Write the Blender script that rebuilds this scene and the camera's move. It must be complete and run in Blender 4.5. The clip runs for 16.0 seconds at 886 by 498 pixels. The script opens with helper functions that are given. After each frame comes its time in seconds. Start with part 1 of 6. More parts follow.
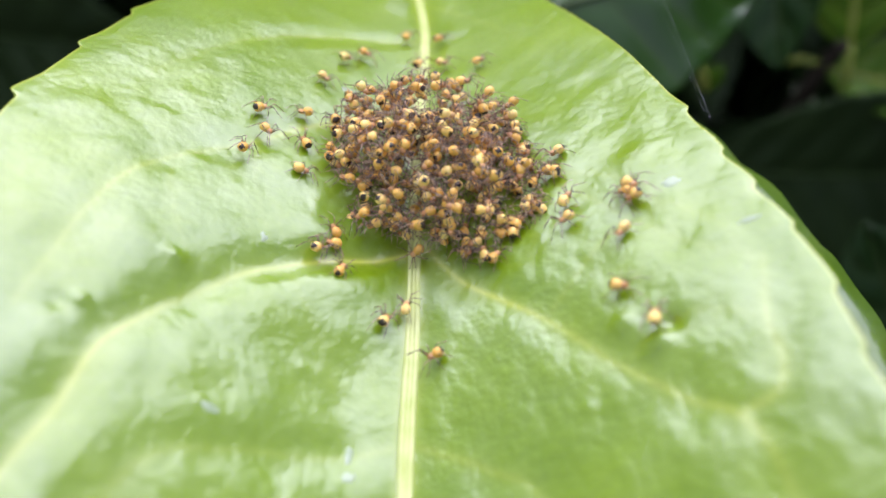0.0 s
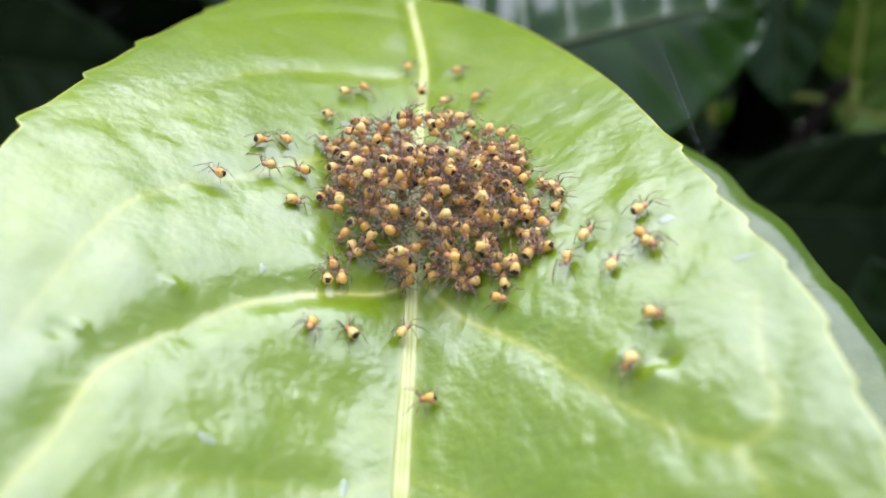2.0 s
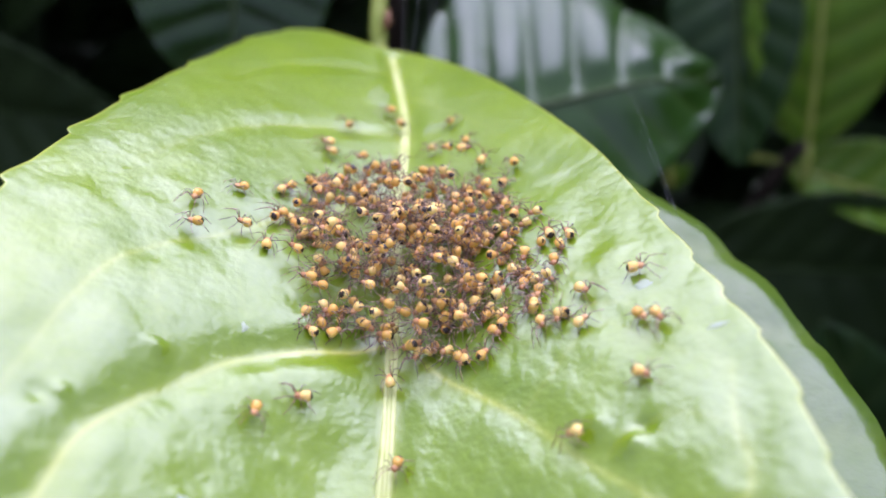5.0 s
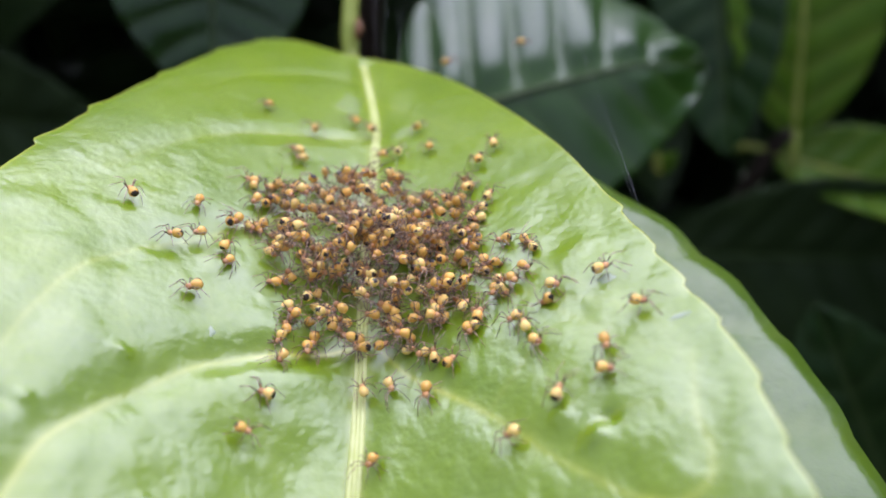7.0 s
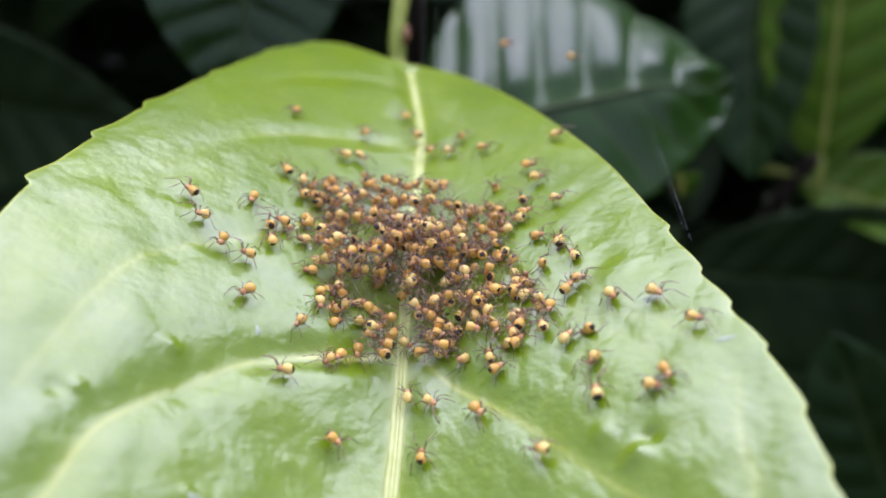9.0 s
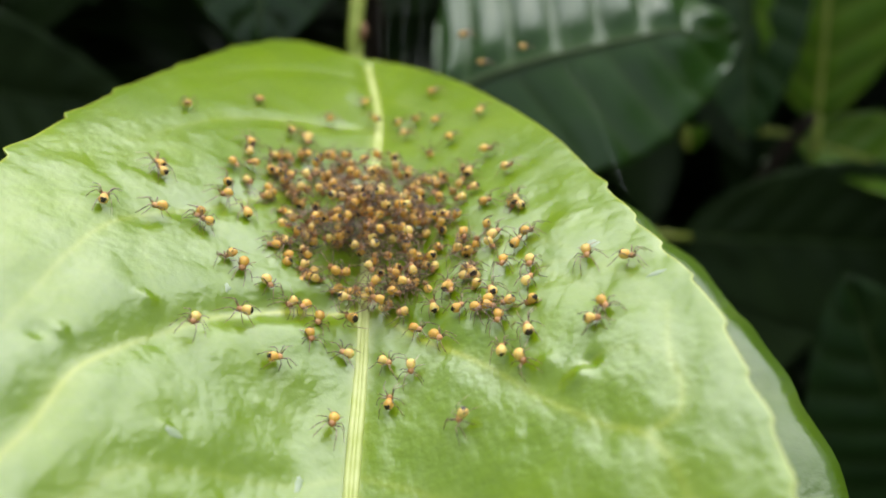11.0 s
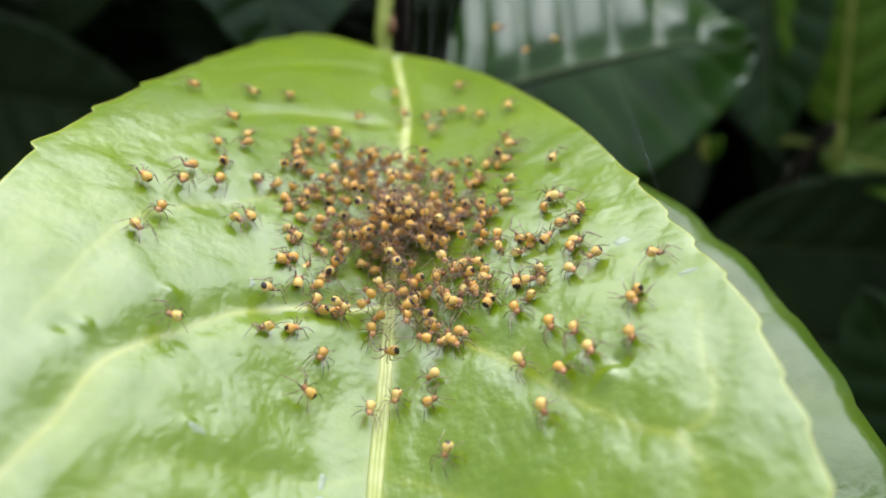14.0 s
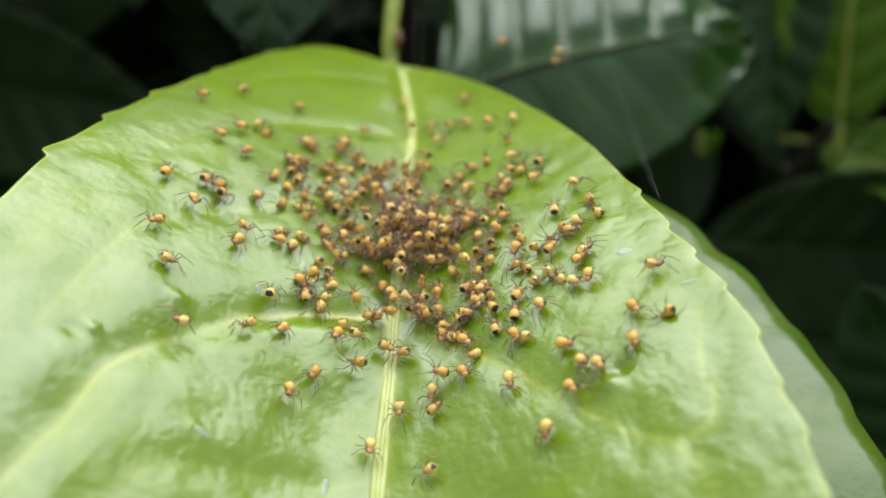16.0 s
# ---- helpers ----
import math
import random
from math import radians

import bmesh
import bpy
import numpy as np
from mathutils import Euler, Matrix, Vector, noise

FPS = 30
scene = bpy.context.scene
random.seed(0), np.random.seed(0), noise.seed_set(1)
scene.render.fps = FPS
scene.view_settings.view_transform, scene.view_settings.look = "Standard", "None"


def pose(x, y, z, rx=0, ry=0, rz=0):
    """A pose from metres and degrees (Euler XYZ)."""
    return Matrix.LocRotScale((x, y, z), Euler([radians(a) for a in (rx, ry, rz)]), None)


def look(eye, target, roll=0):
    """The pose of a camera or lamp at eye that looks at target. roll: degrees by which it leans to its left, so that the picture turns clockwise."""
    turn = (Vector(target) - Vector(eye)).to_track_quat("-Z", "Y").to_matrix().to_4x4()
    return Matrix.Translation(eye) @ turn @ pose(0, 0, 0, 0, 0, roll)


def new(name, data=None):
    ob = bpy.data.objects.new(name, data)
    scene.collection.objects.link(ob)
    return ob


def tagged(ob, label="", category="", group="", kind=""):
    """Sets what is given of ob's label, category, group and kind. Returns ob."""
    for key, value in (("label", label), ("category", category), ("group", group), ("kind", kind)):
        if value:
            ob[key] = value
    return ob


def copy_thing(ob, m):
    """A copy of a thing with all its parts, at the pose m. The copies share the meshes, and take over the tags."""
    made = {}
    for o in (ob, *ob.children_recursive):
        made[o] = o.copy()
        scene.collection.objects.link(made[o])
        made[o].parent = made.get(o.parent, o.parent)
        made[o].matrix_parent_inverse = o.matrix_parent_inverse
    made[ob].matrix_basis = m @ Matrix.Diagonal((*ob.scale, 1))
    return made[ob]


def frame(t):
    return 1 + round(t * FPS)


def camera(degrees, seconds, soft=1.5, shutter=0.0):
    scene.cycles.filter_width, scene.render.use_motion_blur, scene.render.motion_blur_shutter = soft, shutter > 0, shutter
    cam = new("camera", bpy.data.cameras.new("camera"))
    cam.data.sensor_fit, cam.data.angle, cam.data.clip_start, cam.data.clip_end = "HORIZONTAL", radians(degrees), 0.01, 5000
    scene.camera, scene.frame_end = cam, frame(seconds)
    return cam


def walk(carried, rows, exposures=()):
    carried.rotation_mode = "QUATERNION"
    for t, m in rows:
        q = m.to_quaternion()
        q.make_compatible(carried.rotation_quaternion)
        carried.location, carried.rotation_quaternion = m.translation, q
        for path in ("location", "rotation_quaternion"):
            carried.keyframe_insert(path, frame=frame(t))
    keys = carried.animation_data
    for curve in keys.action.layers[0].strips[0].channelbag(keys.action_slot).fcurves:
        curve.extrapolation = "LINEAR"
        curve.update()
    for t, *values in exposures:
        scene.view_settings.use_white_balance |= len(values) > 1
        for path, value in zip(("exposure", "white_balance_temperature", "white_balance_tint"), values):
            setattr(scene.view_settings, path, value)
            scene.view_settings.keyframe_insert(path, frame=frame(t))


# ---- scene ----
# All the plan's numbers are in millimetres from a point on the leaf's midrib; BASE lifts that point over the ground.
BASE = 1.1
MM = 0.001


def place(x, y, z):
    return Vector((x * MM, y * MM, z * MM + BASE))


# camera: seconds, eye, target, roll
PATH = [
    (0, (3.91, -83.49, 46.38), (2.50, -8.14, -19.36), -1.96),
    (0.5, (4.24, -83.46, 47.11), (3.86, -8.23, -18.76), -1.09),
    (1, (3.95, -85.49, 47.67), (2.25, -6.53, -13.66), -1.03),
    (1.5, (4.00, -85.42, 47.80), (3.61, -6.27, -13.32), -0.53),
    (2, (3.60, -83.92, 47.02), (3.02, -6.27, -15.98), -0.81),
    (2.5, (3.40, -83.21, 47.22), (2.67, -6.47, -16.90), -0.49),
    (3, (2.32, -83.05, 47.58), (3.66, -6.86, -17.19), 0.87),
    (3.5, (1.92, -83.68, 48.55), (4.96, -5.79, -14.09), 1.55),
    (4, (2.14, -82.34, 49.31), (3.29, -4.74, -13.74), 1.12),
    (4.2, (2.04, -83.22, 49.48), (5.90, -4.60, -12.20), 2.10),
    (6.3, (5.10, -83.61, 48.47), (4.40, -2.93, -10.62), -0.51),
    (6.5, (5.06, -83.75, 48.55), (5.48, -3.15, -10.65), -0.36),
    (7, (4.98, -84.48, 48.52), (8.54, -3.42, -9.93), 0.31),
    (7.5, (4.82, -84.82, 48.11), (8.49, -3.32, -9.72), 0.59),
    (8, (4.30, -82.99, 47.88), (3.96, -2.93, -12.04), 0.15),
    (8.5, (4.99, -82.13, 48.14), (2.85, -3.03, -13.01), -0.81),
    (9, (3.19, -84.68, 49.28), (3.91, -3.32, -8.87), 1.87),
    (11.3, (4.88, -92.82, 47.43), (9.23, -9.54, -7.77), 1.50),
    (11.5, (5.27, -92.87, 47.25), (5.87, -9.26, -7.61), 0.43),
    (12, (5.57, -92.21, 46.80), (2.54, -8.99, -8.56), -0.69),
    (12.5, (5.65, -90.13, 46.07), (-0.85, -9.12, -12.20), -1.72),
    (13, (5.61, -89.46, 46.10), (1.76, -9.21, -13.45), -1.08),
    (13.5, (5.36, -89.40, 46.26), (3.76, -8.77, -12.87), -0.53),
    (14, (4.53, -91.64, 47.08), (5.50, -8.93, -9.12), 0.67),
    (14.5, (4.32, -92.20, 47.49), (3.57, -8.80, -7.68), 0.42),
    (15, (4.71, -92.33, 47.58), (5.85, -8.91, -7.55), 0.71),
    (15.5, (4.37, -92.43, 47.74), (6.82, -8.91, -7.19), 1.14),
    (16, (4.52, -92.58, 47.37), (5.02, -9.09, -7.67), 1.02),
]
cam = camera(53.9, 16.0, soft=1.8)
cam.data.dof.use_dof = True
cam.data.dof.focus_distance, cam.data.dof.aperture_fstop = 0.075, 19.0
walk(cam, [(t, look(place(*eye), place(*target), roll)) for t, eye, target, roll in PATH],
     exposures=[(0.0, 1.2, 6200, 18), (0.6, 1.2, 6200, 19), (1.5, 1.2, 6100, 20), (4.2, 1.26, 5700, 34), (7.0, 1.0, 6000, 23), (8.0, 1.07, 5800, 28), (9.2, 0.95, 6000, 23),
                (11.3, 0.9, 7000, 2), (12.5, 1.0, 6600, 8), (13.5, 1.03, 6300, 13), (14.5, 0.92, 6800, 5), (16.0, 0.91, 6900, 3)])

# ---- world and light: an overcast day, the hedge open to the sky above ----
SUN_ELEVATION, SUN_ROTATION = radians(55), radians(6)
world = bpy.data.worlds.new("world")
scene.world = world
world.use_nodes = True
wn, wl = world.node_tree.nodes, world.node_tree.links
sky = wn.new("ShaderNodeTexSky")
sky.sky_type = "NISHITA"
sky.sun_disc = False
sky.sun_elevation, sky.sun_rotation = SUN_ELEVATION, SUN_ROTATION
sky.dust_density, sky.air_density = 4.0, 1.0
cloud = wn.new("ShaderNodeMix")
cloud.data_type = "RGBA"
cloud.inputs[0].default_value = 0.62
wl.new(sky.outputs[0], cloud.inputs[6])
cloud.inputs[7].default_value = (6.4, 6.9, 7.9, 1)
wl.new(cloud.outputs[2], wn["Background"].inputs[0])
wn["Background"].inputs[1].default_value = 0.06
sun = new("sun", bpy.data.lights.new("sun", "SUN"))
sun.data.energy, sun.data.angle, sun.data.color = 2.75, radians(80), (0.87, 0.89, 1.0)
towards = Vector((math.sin(SUN_ROTATION) * math.cos(SUN_ELEVATION), math.cos(SUN_ROTATION) * math.cos(SUN_ELEVATION), math.sin(SUN_ELEVATION)))
sun.matrix_basis = look(towards, (0, 0, 0))


# ---- materials ----
def material(name, rough=0.5, spec=0.5):
    m = bpy.data.materials.new(name)
    m.use_nodes = True
    b = m.node_tree.nodes["Principled BSDF"]
    b.inputs["Roughness"].default_value = rough
    b.inputs["Specular IOR Level"].default_value = spec
    return m, b, m.node_tree.nodes, m.node_tree.links


def mix(nodes, links, kind, fac, a, b):
    n = nodes.new("ShaderNodeMix")
    n.data_type, n.blend_type = "RGBA", kind
    for slot, v in ((0, fac), (6, a), (7, b)):
        if isinstance(v, bpy.types.NodeSocket):
            links.new(v, n.inputs[slot])
        else:
            n.inputs[slot].default_value = v if slot == 0 else (*v, 1)
    return n.outputs[2]


def noise_of(nodes, links, scale, detail=4.0, rough=0.55, stretch=None):
    tc = nodes.new("ShaderNodeTexCoord")
    src = tc.outputs["Object"]
    if stretch:
        mp = nodes.new("ShaderNodeMapping")
        mp.inputs["Scale"].default_value = stretch
        links.new(src, mp.inputs["Vector"])
        src = mp.outputs[0]
    n = nodes.new("ShaderNodeTexNoise")
    n.inputs["Scale"].default_value, n.inputs["Detail"].default_value = scale, detail
    n.inputs["Roughness"].default_value = rough
    links.new(src, n.inputs["Vector"])
    return n.outputs["Fac"]


def ramp(nodes, links, fac, stops):
    r = nodes.new("ShaderNodeValToRGB")
    links.new(fac, r.inputs[0])
    e = r.color_ramp.elements
    while len(e) < len(stops):
        e.new(0.5)
    for el, (p, c) in zip(e, stops):
        el.position, el.color = p, (*c, 1)
    return r.outputs[0]


def bump(nodes, links, height, strength, distance, bsdf, after=None):
    b = nodes.new("ShaderNodeBump")
    b.inputs["Strength"].default_value, b.inputs["Distance"].default_value = strength, distance
    links.new(height, b.inputs["Height"])
    if after is not None:
        links.new(after, b.inputs["Normal"])
    links.new(b.outputs[0], bsdf.inputs["Normal"])
    return b.outputs[0]


def leaf_material(name, dark, light, vein, rough, through_color, through_share, spec=0.5, coat=0.0, coat_rough=0.36, crease=1.0, coat_ior=1.9):
    """A waxy leaf: mottled green, paler veins from the mesh's own vein weight, fine net of veinlets, light passing through."""
    m, b, n, l = material(name, rough, spec)
    at = n.new("ShaderNodeAttribute")
    at.attribute_name = "vein"
    big = noise_of(n, l, 90, 3)
    fine = noise_of(n, l, 1400, 3)
    col = ramp(n, l, big, [(0.3, dark), (0.7, light)])
    col = mix(n, l, "MULTIPLY", 0.35, col, ramp(n, l, fine, [(0.3, (0.72, 0.78, 0.6)), (0.7, (1, 1, 1))]))
    col = mix(n, l, "MIX", at.outputs["Fac"], col, vein)
    l.new(col, b.inputs["Base Color"])
    tc = n.new("ShaderNodeTexCoord")
    net = n.new("ShaderNodeTexVoronoi")
    net.feature = "DISTANCE_TO_EDGE"
    net.inputs["Scale"].default_value = 620
    l.new(tc.outputs["Object"], net.inputs["Vector"])
    first = bump(n, l, net.outputs["Distance"], 0.14 * crease, 0.0004, b)
    second_bump = bump(n, l, noise_of(n, l, 300, 5, 0.6), 0.26 * crease, 0.0008, b, first)
    last = bump(n, l, fine, 0.18 * crease, 0.0002, b, second_bump)
    l.new(last, b.inputs["Coat Normal"])
    rr = n.new("ShaderNodeMapRange")
    rr.inputs["To Min"].default_value, rr.inputs["To Max"].default_value = rough - 0.06, rough + 0.10
    l.new(big, rr.inputs["Value"])
    l.new(rr.outputs[0], b.inputs["Roughness"])
    if coat:
        bloom = n.new("ShaderNodeMapRange")
        bloom.inputs["To Min"].default_value, bloom.inputs["To Max"].default_value = 0.35 * coat, 1.45 * coat
        l.new(noise_of(n, l, 170, 5, 0.65), bloom.inputs["Value"])
        l.new(bloom.outputs[0], b.inputs["Coat Weight"])
    b.inputs["Coat Roughness"].default_value = coat_rough
    b.inputs["Coat IOR"].default_value = coat_ior
    tr = n.new("ShaderNodeBsdfTranslucent")
    l.new(mix(n, l, "MULTIPLY", 1.0, col, through_color), tr.inputs["Color"])
    mx = n.new("ShaderNodeMixShader")
    mx.inputs[0].default_value = through_share
    l.new(b.outputs[0], mx.inputs[1])
    l.new(tr.outputs[0], mx.inputs[2])
    l.new(mx.outputs[0], n["Material Output"].inputs["Surface"])
    return m


M_LEAF = leaf_material("young_leaf", (0.172, 0.289, 0.001), (0.236, 0.360, 0.002), (0.58, 0.63, 0.09), 0.6, (1.0, 1.0, 0.25), 0.2, 0.0, 0.95, 0.275, 0.8, 2.08)
M_SECOND = leaf_material("under_leaf", (0.065, 0.135, 0.004), (0.09, 0.165, 0.006), (0.13, 0.20, 0.03), 0.5, (1.0, 1.0, 0.4), 0.2, 0.1, 0.62, 0.22, 0.8, 1.9)
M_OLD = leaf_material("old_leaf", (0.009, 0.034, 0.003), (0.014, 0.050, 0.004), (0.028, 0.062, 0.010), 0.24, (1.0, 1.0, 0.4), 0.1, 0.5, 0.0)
M_GLOSSY = leaf_material("glossy_leaf", (0.018, 0.062, 0.004), (0.028, 0.085, 0.006), (0.045, 0.10, 0.012), 0.3, (1.0, 1.0, 0.4), 0.1, 0.4, 0.5, 0.2, 0.6, 1.6)
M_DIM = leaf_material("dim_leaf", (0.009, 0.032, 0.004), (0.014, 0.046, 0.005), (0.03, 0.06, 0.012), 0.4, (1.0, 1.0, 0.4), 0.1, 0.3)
# leaf green darkened: the shade deep in the shrub is in the colour
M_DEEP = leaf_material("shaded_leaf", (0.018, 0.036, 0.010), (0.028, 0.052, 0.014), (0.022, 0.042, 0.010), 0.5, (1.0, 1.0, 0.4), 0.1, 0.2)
M_FRESH = leaf_material("fresh_leaf", (0.064, 0.150, 0.003), (0.098, 0.200, 0.005), (0.14, 0.21, 0.02), 0.45, (1.0, 1.0, 0.4), 0.25, 0.25, 0.0)


def plain(name, a, b2, scale, rough, spec=0.5, bump_d=0.0, sub=0.0):
    m, b, n, l = material(name, rough, spec)
    f = noise_of(n, l, scale, 4)
    l.new(ramp(n, l, f, [(0.3, a), (0.7, b2)]), b.inputs["Base Color"])
    if bump_d:
        bump(n, l, f, 0.4, bump_d, b)
    if sub:
        b.inputs["Subsurface Weight"].default_value = sub
        b.inputs["Subsurface Radius"].default_value = (0.0006, 0.0003, 0.0001)
    return m


M_RIB = plain("midrib", (0.46, 0.52, 0.15), (0.60, 0.64, 0.27), 500, 0.42, 0.5, 0.0001)
M_STEM = plain("green_stem", (0.20, 0.26, 0.03), (0.30, 0.34, 0.06), 260, 0.5, 0.4, 0.0002)
M_BROWN = plain("brown_scar", (0.10, 0.045, 0.02), (0.2, 0.10, 0.04), 700, 0.7, 0.3, 0.0002)
M_BARK = plain("bark", (0.022, 0.017, 0.011), (0.05, 0.036, 0.024), 200, 0.8, 0.3, 0.0006)
M_SOIL = plain("soil", (0.02, 0.016, 0.011), (0.05, 0.038, 0.026), 40, 0.95, 0.2, 0.004)
M_DULL = plain("dull_midrib", (0.03, 0.06, 0.012), (0.05, 0.085, 0.02), 400, 0.5, 0.3)
M_SCAR = plain("leaf_scar", (0.26, 0.34, 0.18), (0.42, 0.48, 0.34), 900, 0.35, 0.6, 0.0001)
def body_material(name, low, high, scale, rough):
    """Each spiderling's own shade between two, with a fine mottle."""
    m, b, n, l = material(name, rough)
    info = n.new("ShaderNodeObjectInfo")
    own = ramp(n, l, info.outputs["Random"], [(0.0, [0.8 * c for c in low]), (0.45, low), (1.0, high)])
    f = noise_of(n, l, scale, 4)
    l.new(mix(n, l, "MULTIPLY", 1.0, own, ramp(n, l, f, [(0.3, (0.82, 0.76, 0.7)), (0.7, (1, 1, 1))])), b.inputs["Base Color"])
    bump(n, l, f, 0.4, 0.00004, b)
    b.inputs["Subsurface Weight"].default_value = 0.25
    b.inputs["Subsurface Radius"].default_value = (0.0006, 0.0003, 0.0001)
    return m


M_ABDOMEN = body_material("abdomen", (0.95, 0.57, 0.12), (1.0, 0.77, 0.26), 1500, 0.42)
M_PATCH = plain("dark_patch", (0.014, 0.010, 0.008), (0.045, 0.025, 0.014), 1500, 0.45)
M_HEAD = body_material("head_part", (0.56, 0.29, 0.12), (0.76, 0.44, 0.20), 1800, 0.45)


def leg_material():
    m, b, n, l = material("leg", 0.45)
    f = noise_of(n, l, 2600, 2)
    l.new(ramp(n, l, f, [(0.4, (0.085, 0.058, 0.042)), (0.62, (0.46, 0.30, 0.20))]), b.inputs["Base Color"])
    return m


M_LEG = leg_material()


def silk_material(name, cover):
    m, b, n, l = material(name, 0.3, 0.8)
    b.inputs["Base Color"].default_value = (0.8, 0.82, 0.86, 1)
    tr = n.new("ShaderNodeBsdfTransparent")
    mx = n.new("ShaderNodeMixShader")
    mx.inputs[0].default_value = cover
    l.new(tr.outputs[0], mx.inputs[1])
    l.new(b.outputs[0], mx.inputs[2])
    l.new(mx.outputs[0], n["Material Output"].inputs["Surface"])
    return m


M_SILK = silk_material("silk", 0.26)
M_FILM = silk_material("silk_film", 0.08)


# ---- mesh helpers ----
def mesh_of(name, verts, faces, mat, smooth=True, weights=None):
    me = bpy.data.meshes.new(name)
    me.from_pydata([tuple(v) for v in verts], [], faces)
    me.materials.append(mat)
    if smooth:
        me.polygons.foreach_set("use_smooth", [True] * len(me.polygons))
    if weights is not None:
        me.attributes.new("vein", "FLOAT", "POINT").data.foreach_set("value", weights)
    me.update()
    return me


def part_mesh(name, me, parent, label=""):
    ob = new(name, me)
    ob.parent = parent
    return tagged(ob, label) if label else ob


def part(name, bm, mat, parent, label=""):
    me = bpy.data.meshes.new(name)
    bm.to_mesh(me)
    bm.free()
    me.materials.append(mat)
    me.polygons.foreach_set("use_smooth", [True] * len(me.polygons))
    return part_mesh(name, me, parent, label)


def thing(name, label, category, group="", kind=""):
    return tagged(new(name), label, category, group, kind)


def tube(points, radii, sides=8):
    """Vertices and faces of a closed tapering tube through points."""
    pts = [Vector(p) for p in points]
    verts, faces = [], []
    side = Vector((1, 0, 0))
    for i, p in enumerate(pts):
        d = (pts[min(i + 1, len(pts) - 1)] - pts[max(i - 1, 0)]).normalized()
        ref = Vector((0, 0, 1)) if abs(d.z) < 0.9 else Vector((1, 0, 0))
        side = d.cross(ref).normalized()
        up = side.cross(d).normalized()
        for k in range(sides):
            a = 2 * math.pi * k / sides
            verts.append(p + (side * math.cos(a) + up * math.sin(a)) * radii[i])
    for i in range(len(pts) - 1):
        for k in range(sides):
            a, b = i * sides + k, i * sides + (k + 1) % sides
            faces.append((a, b, b + sides, a + sides))
    n = len(verts)
    verts += [pts[0], pts[-1]]
    for k in range(sides):
        faces.append((n, (k + 1) % sides, k))
        faces.append((n + 1, n - sides + k, n - sides + (k + 1) % sides))
    return verts, faces


def spline(points, steps):
    """Catmull-Rom curve through plane or space points, open."""
    p = [np.array(v, float) for v in points]
    p = [2 * p[0] - p[1]] + p + [2 * p[-1] - p[-2]]
    out = []
    for i in range(1, len(p) - 2):
        for k in range(steps):
            t = k / steps
            a, b, c, d = p[i - 1], p[i], p[i + 1], p[i + 2]
            out.append(0.5 * (2 * b + (c - a) * t + (2 * a - 5 * b + 4 * c - d) * t * t + (3 * b - a - 3 * c + d) * t ** 3))
    out.append(p[-2])
    return np.array(out)


# ---- the leaf that carries the spiderlings ----
def leaf_height(x, y):
    """The blade's broad form: folded up along the midrib and drooping to its tip."""
    g, v = (np.sqrt(x * x + 25) - 5) / 25, y / 40
    return 11.538 * g - 7.753 * g * v - 2.955 * v * v + 1.037 * v ** 3 - 0.488 * x / 30 - 3.501 * g * g


VEINS = {
    "midrib": [(-1.2, 29), (0.7, 12), (1.0, 3), (0.5, -15), (0.4, -35), (0, -47), (0, -62), (0, -97)],
    "a": [(-0.6, 23), (-8, 22), (-15, 18), (-19, 12)],
    "b": [(0.8, 6), (-9, 2.6), (-16, -2.6), (-20, -8.6), (-23, -15)],
    "c": [(0.6, -7), (-6.6, -12.6), (-13, -19.8), (-18.6, -25.7), (-21.4, -31), (-23, -38), (-24, -44)],
    "d": [(0.4, -28), (-9.7, -32.7), (-14.5, -37.3), (-17.5, -41.5), (-19.4, -45), (-20.6, -50.5), (-22, -54.7), (-24, -62)],
    "e": [(0, -45), (-6, -47.2), (-11.4, -49), (-15.9, -52), (-20, -62)],
    "f": [(-0.2, 17), (5, 11), (10, 3), (14, -5), (17, -13)],
    "g": [(0.7, -8), (9.3, -20.5), (15.6, -30.9), (19.3, -36.3), (22.4, -40)],
    "h": [(0.4, -26), (4.4, -32.3), (10.4, -38.9), (14.9, -45), (17.9, -48.7), (20.5, -51.2), (21.8, -54.5), (23, -62)],
    "i": [(20.5, -51.2), (22.6, -50.6), (23.3, -48.4), (23.1, -45.8), (24, -41)],
    "k": [(11.6, -24.6), (15, -26.6), (18.4, -30.6), (19.6, -36.3)],
    "l": [(15.6, -30.9), (19, -32.6), (22, -36.5), (23.4, -41)],
    "m": [(-9.7, -32.7), (-7.4, -36.5), (-5.2, -42), (-4.6, -46)],
    "n": [(-13, -19.8), (-12.6, -25), (-10.4, -32)],
    "o": [(-18.6, -25.7), (-17.6, -31), (-14.8, -37.3)],
    "p": [(10.4, -38.9), (12.6, -36.6), (14.8, -34.4), (17.2, -33.6)],
    "q": [(14.9, -45), (17.6, -43.4), (20.4, -43.6), (23.1, -45.8)],
    "j": [(0.2, -45), (4, -47.1), (6.6, -49), (9, -51.2), (14, -60), (17, -70)],
}
PALE = {"a": 0.22, "b": 0.3, "c": 0.42, "d": 0.95, "e": 0.25, "f": 0.12, "g": 0.16, "h": 0.62, "i": 0.4, "j": 0.35, "k": 0.14, "l": 0.14, "m": 0.1, "n": 0.1, "o": 0.1, "p": 0.16, "q": 0.16}
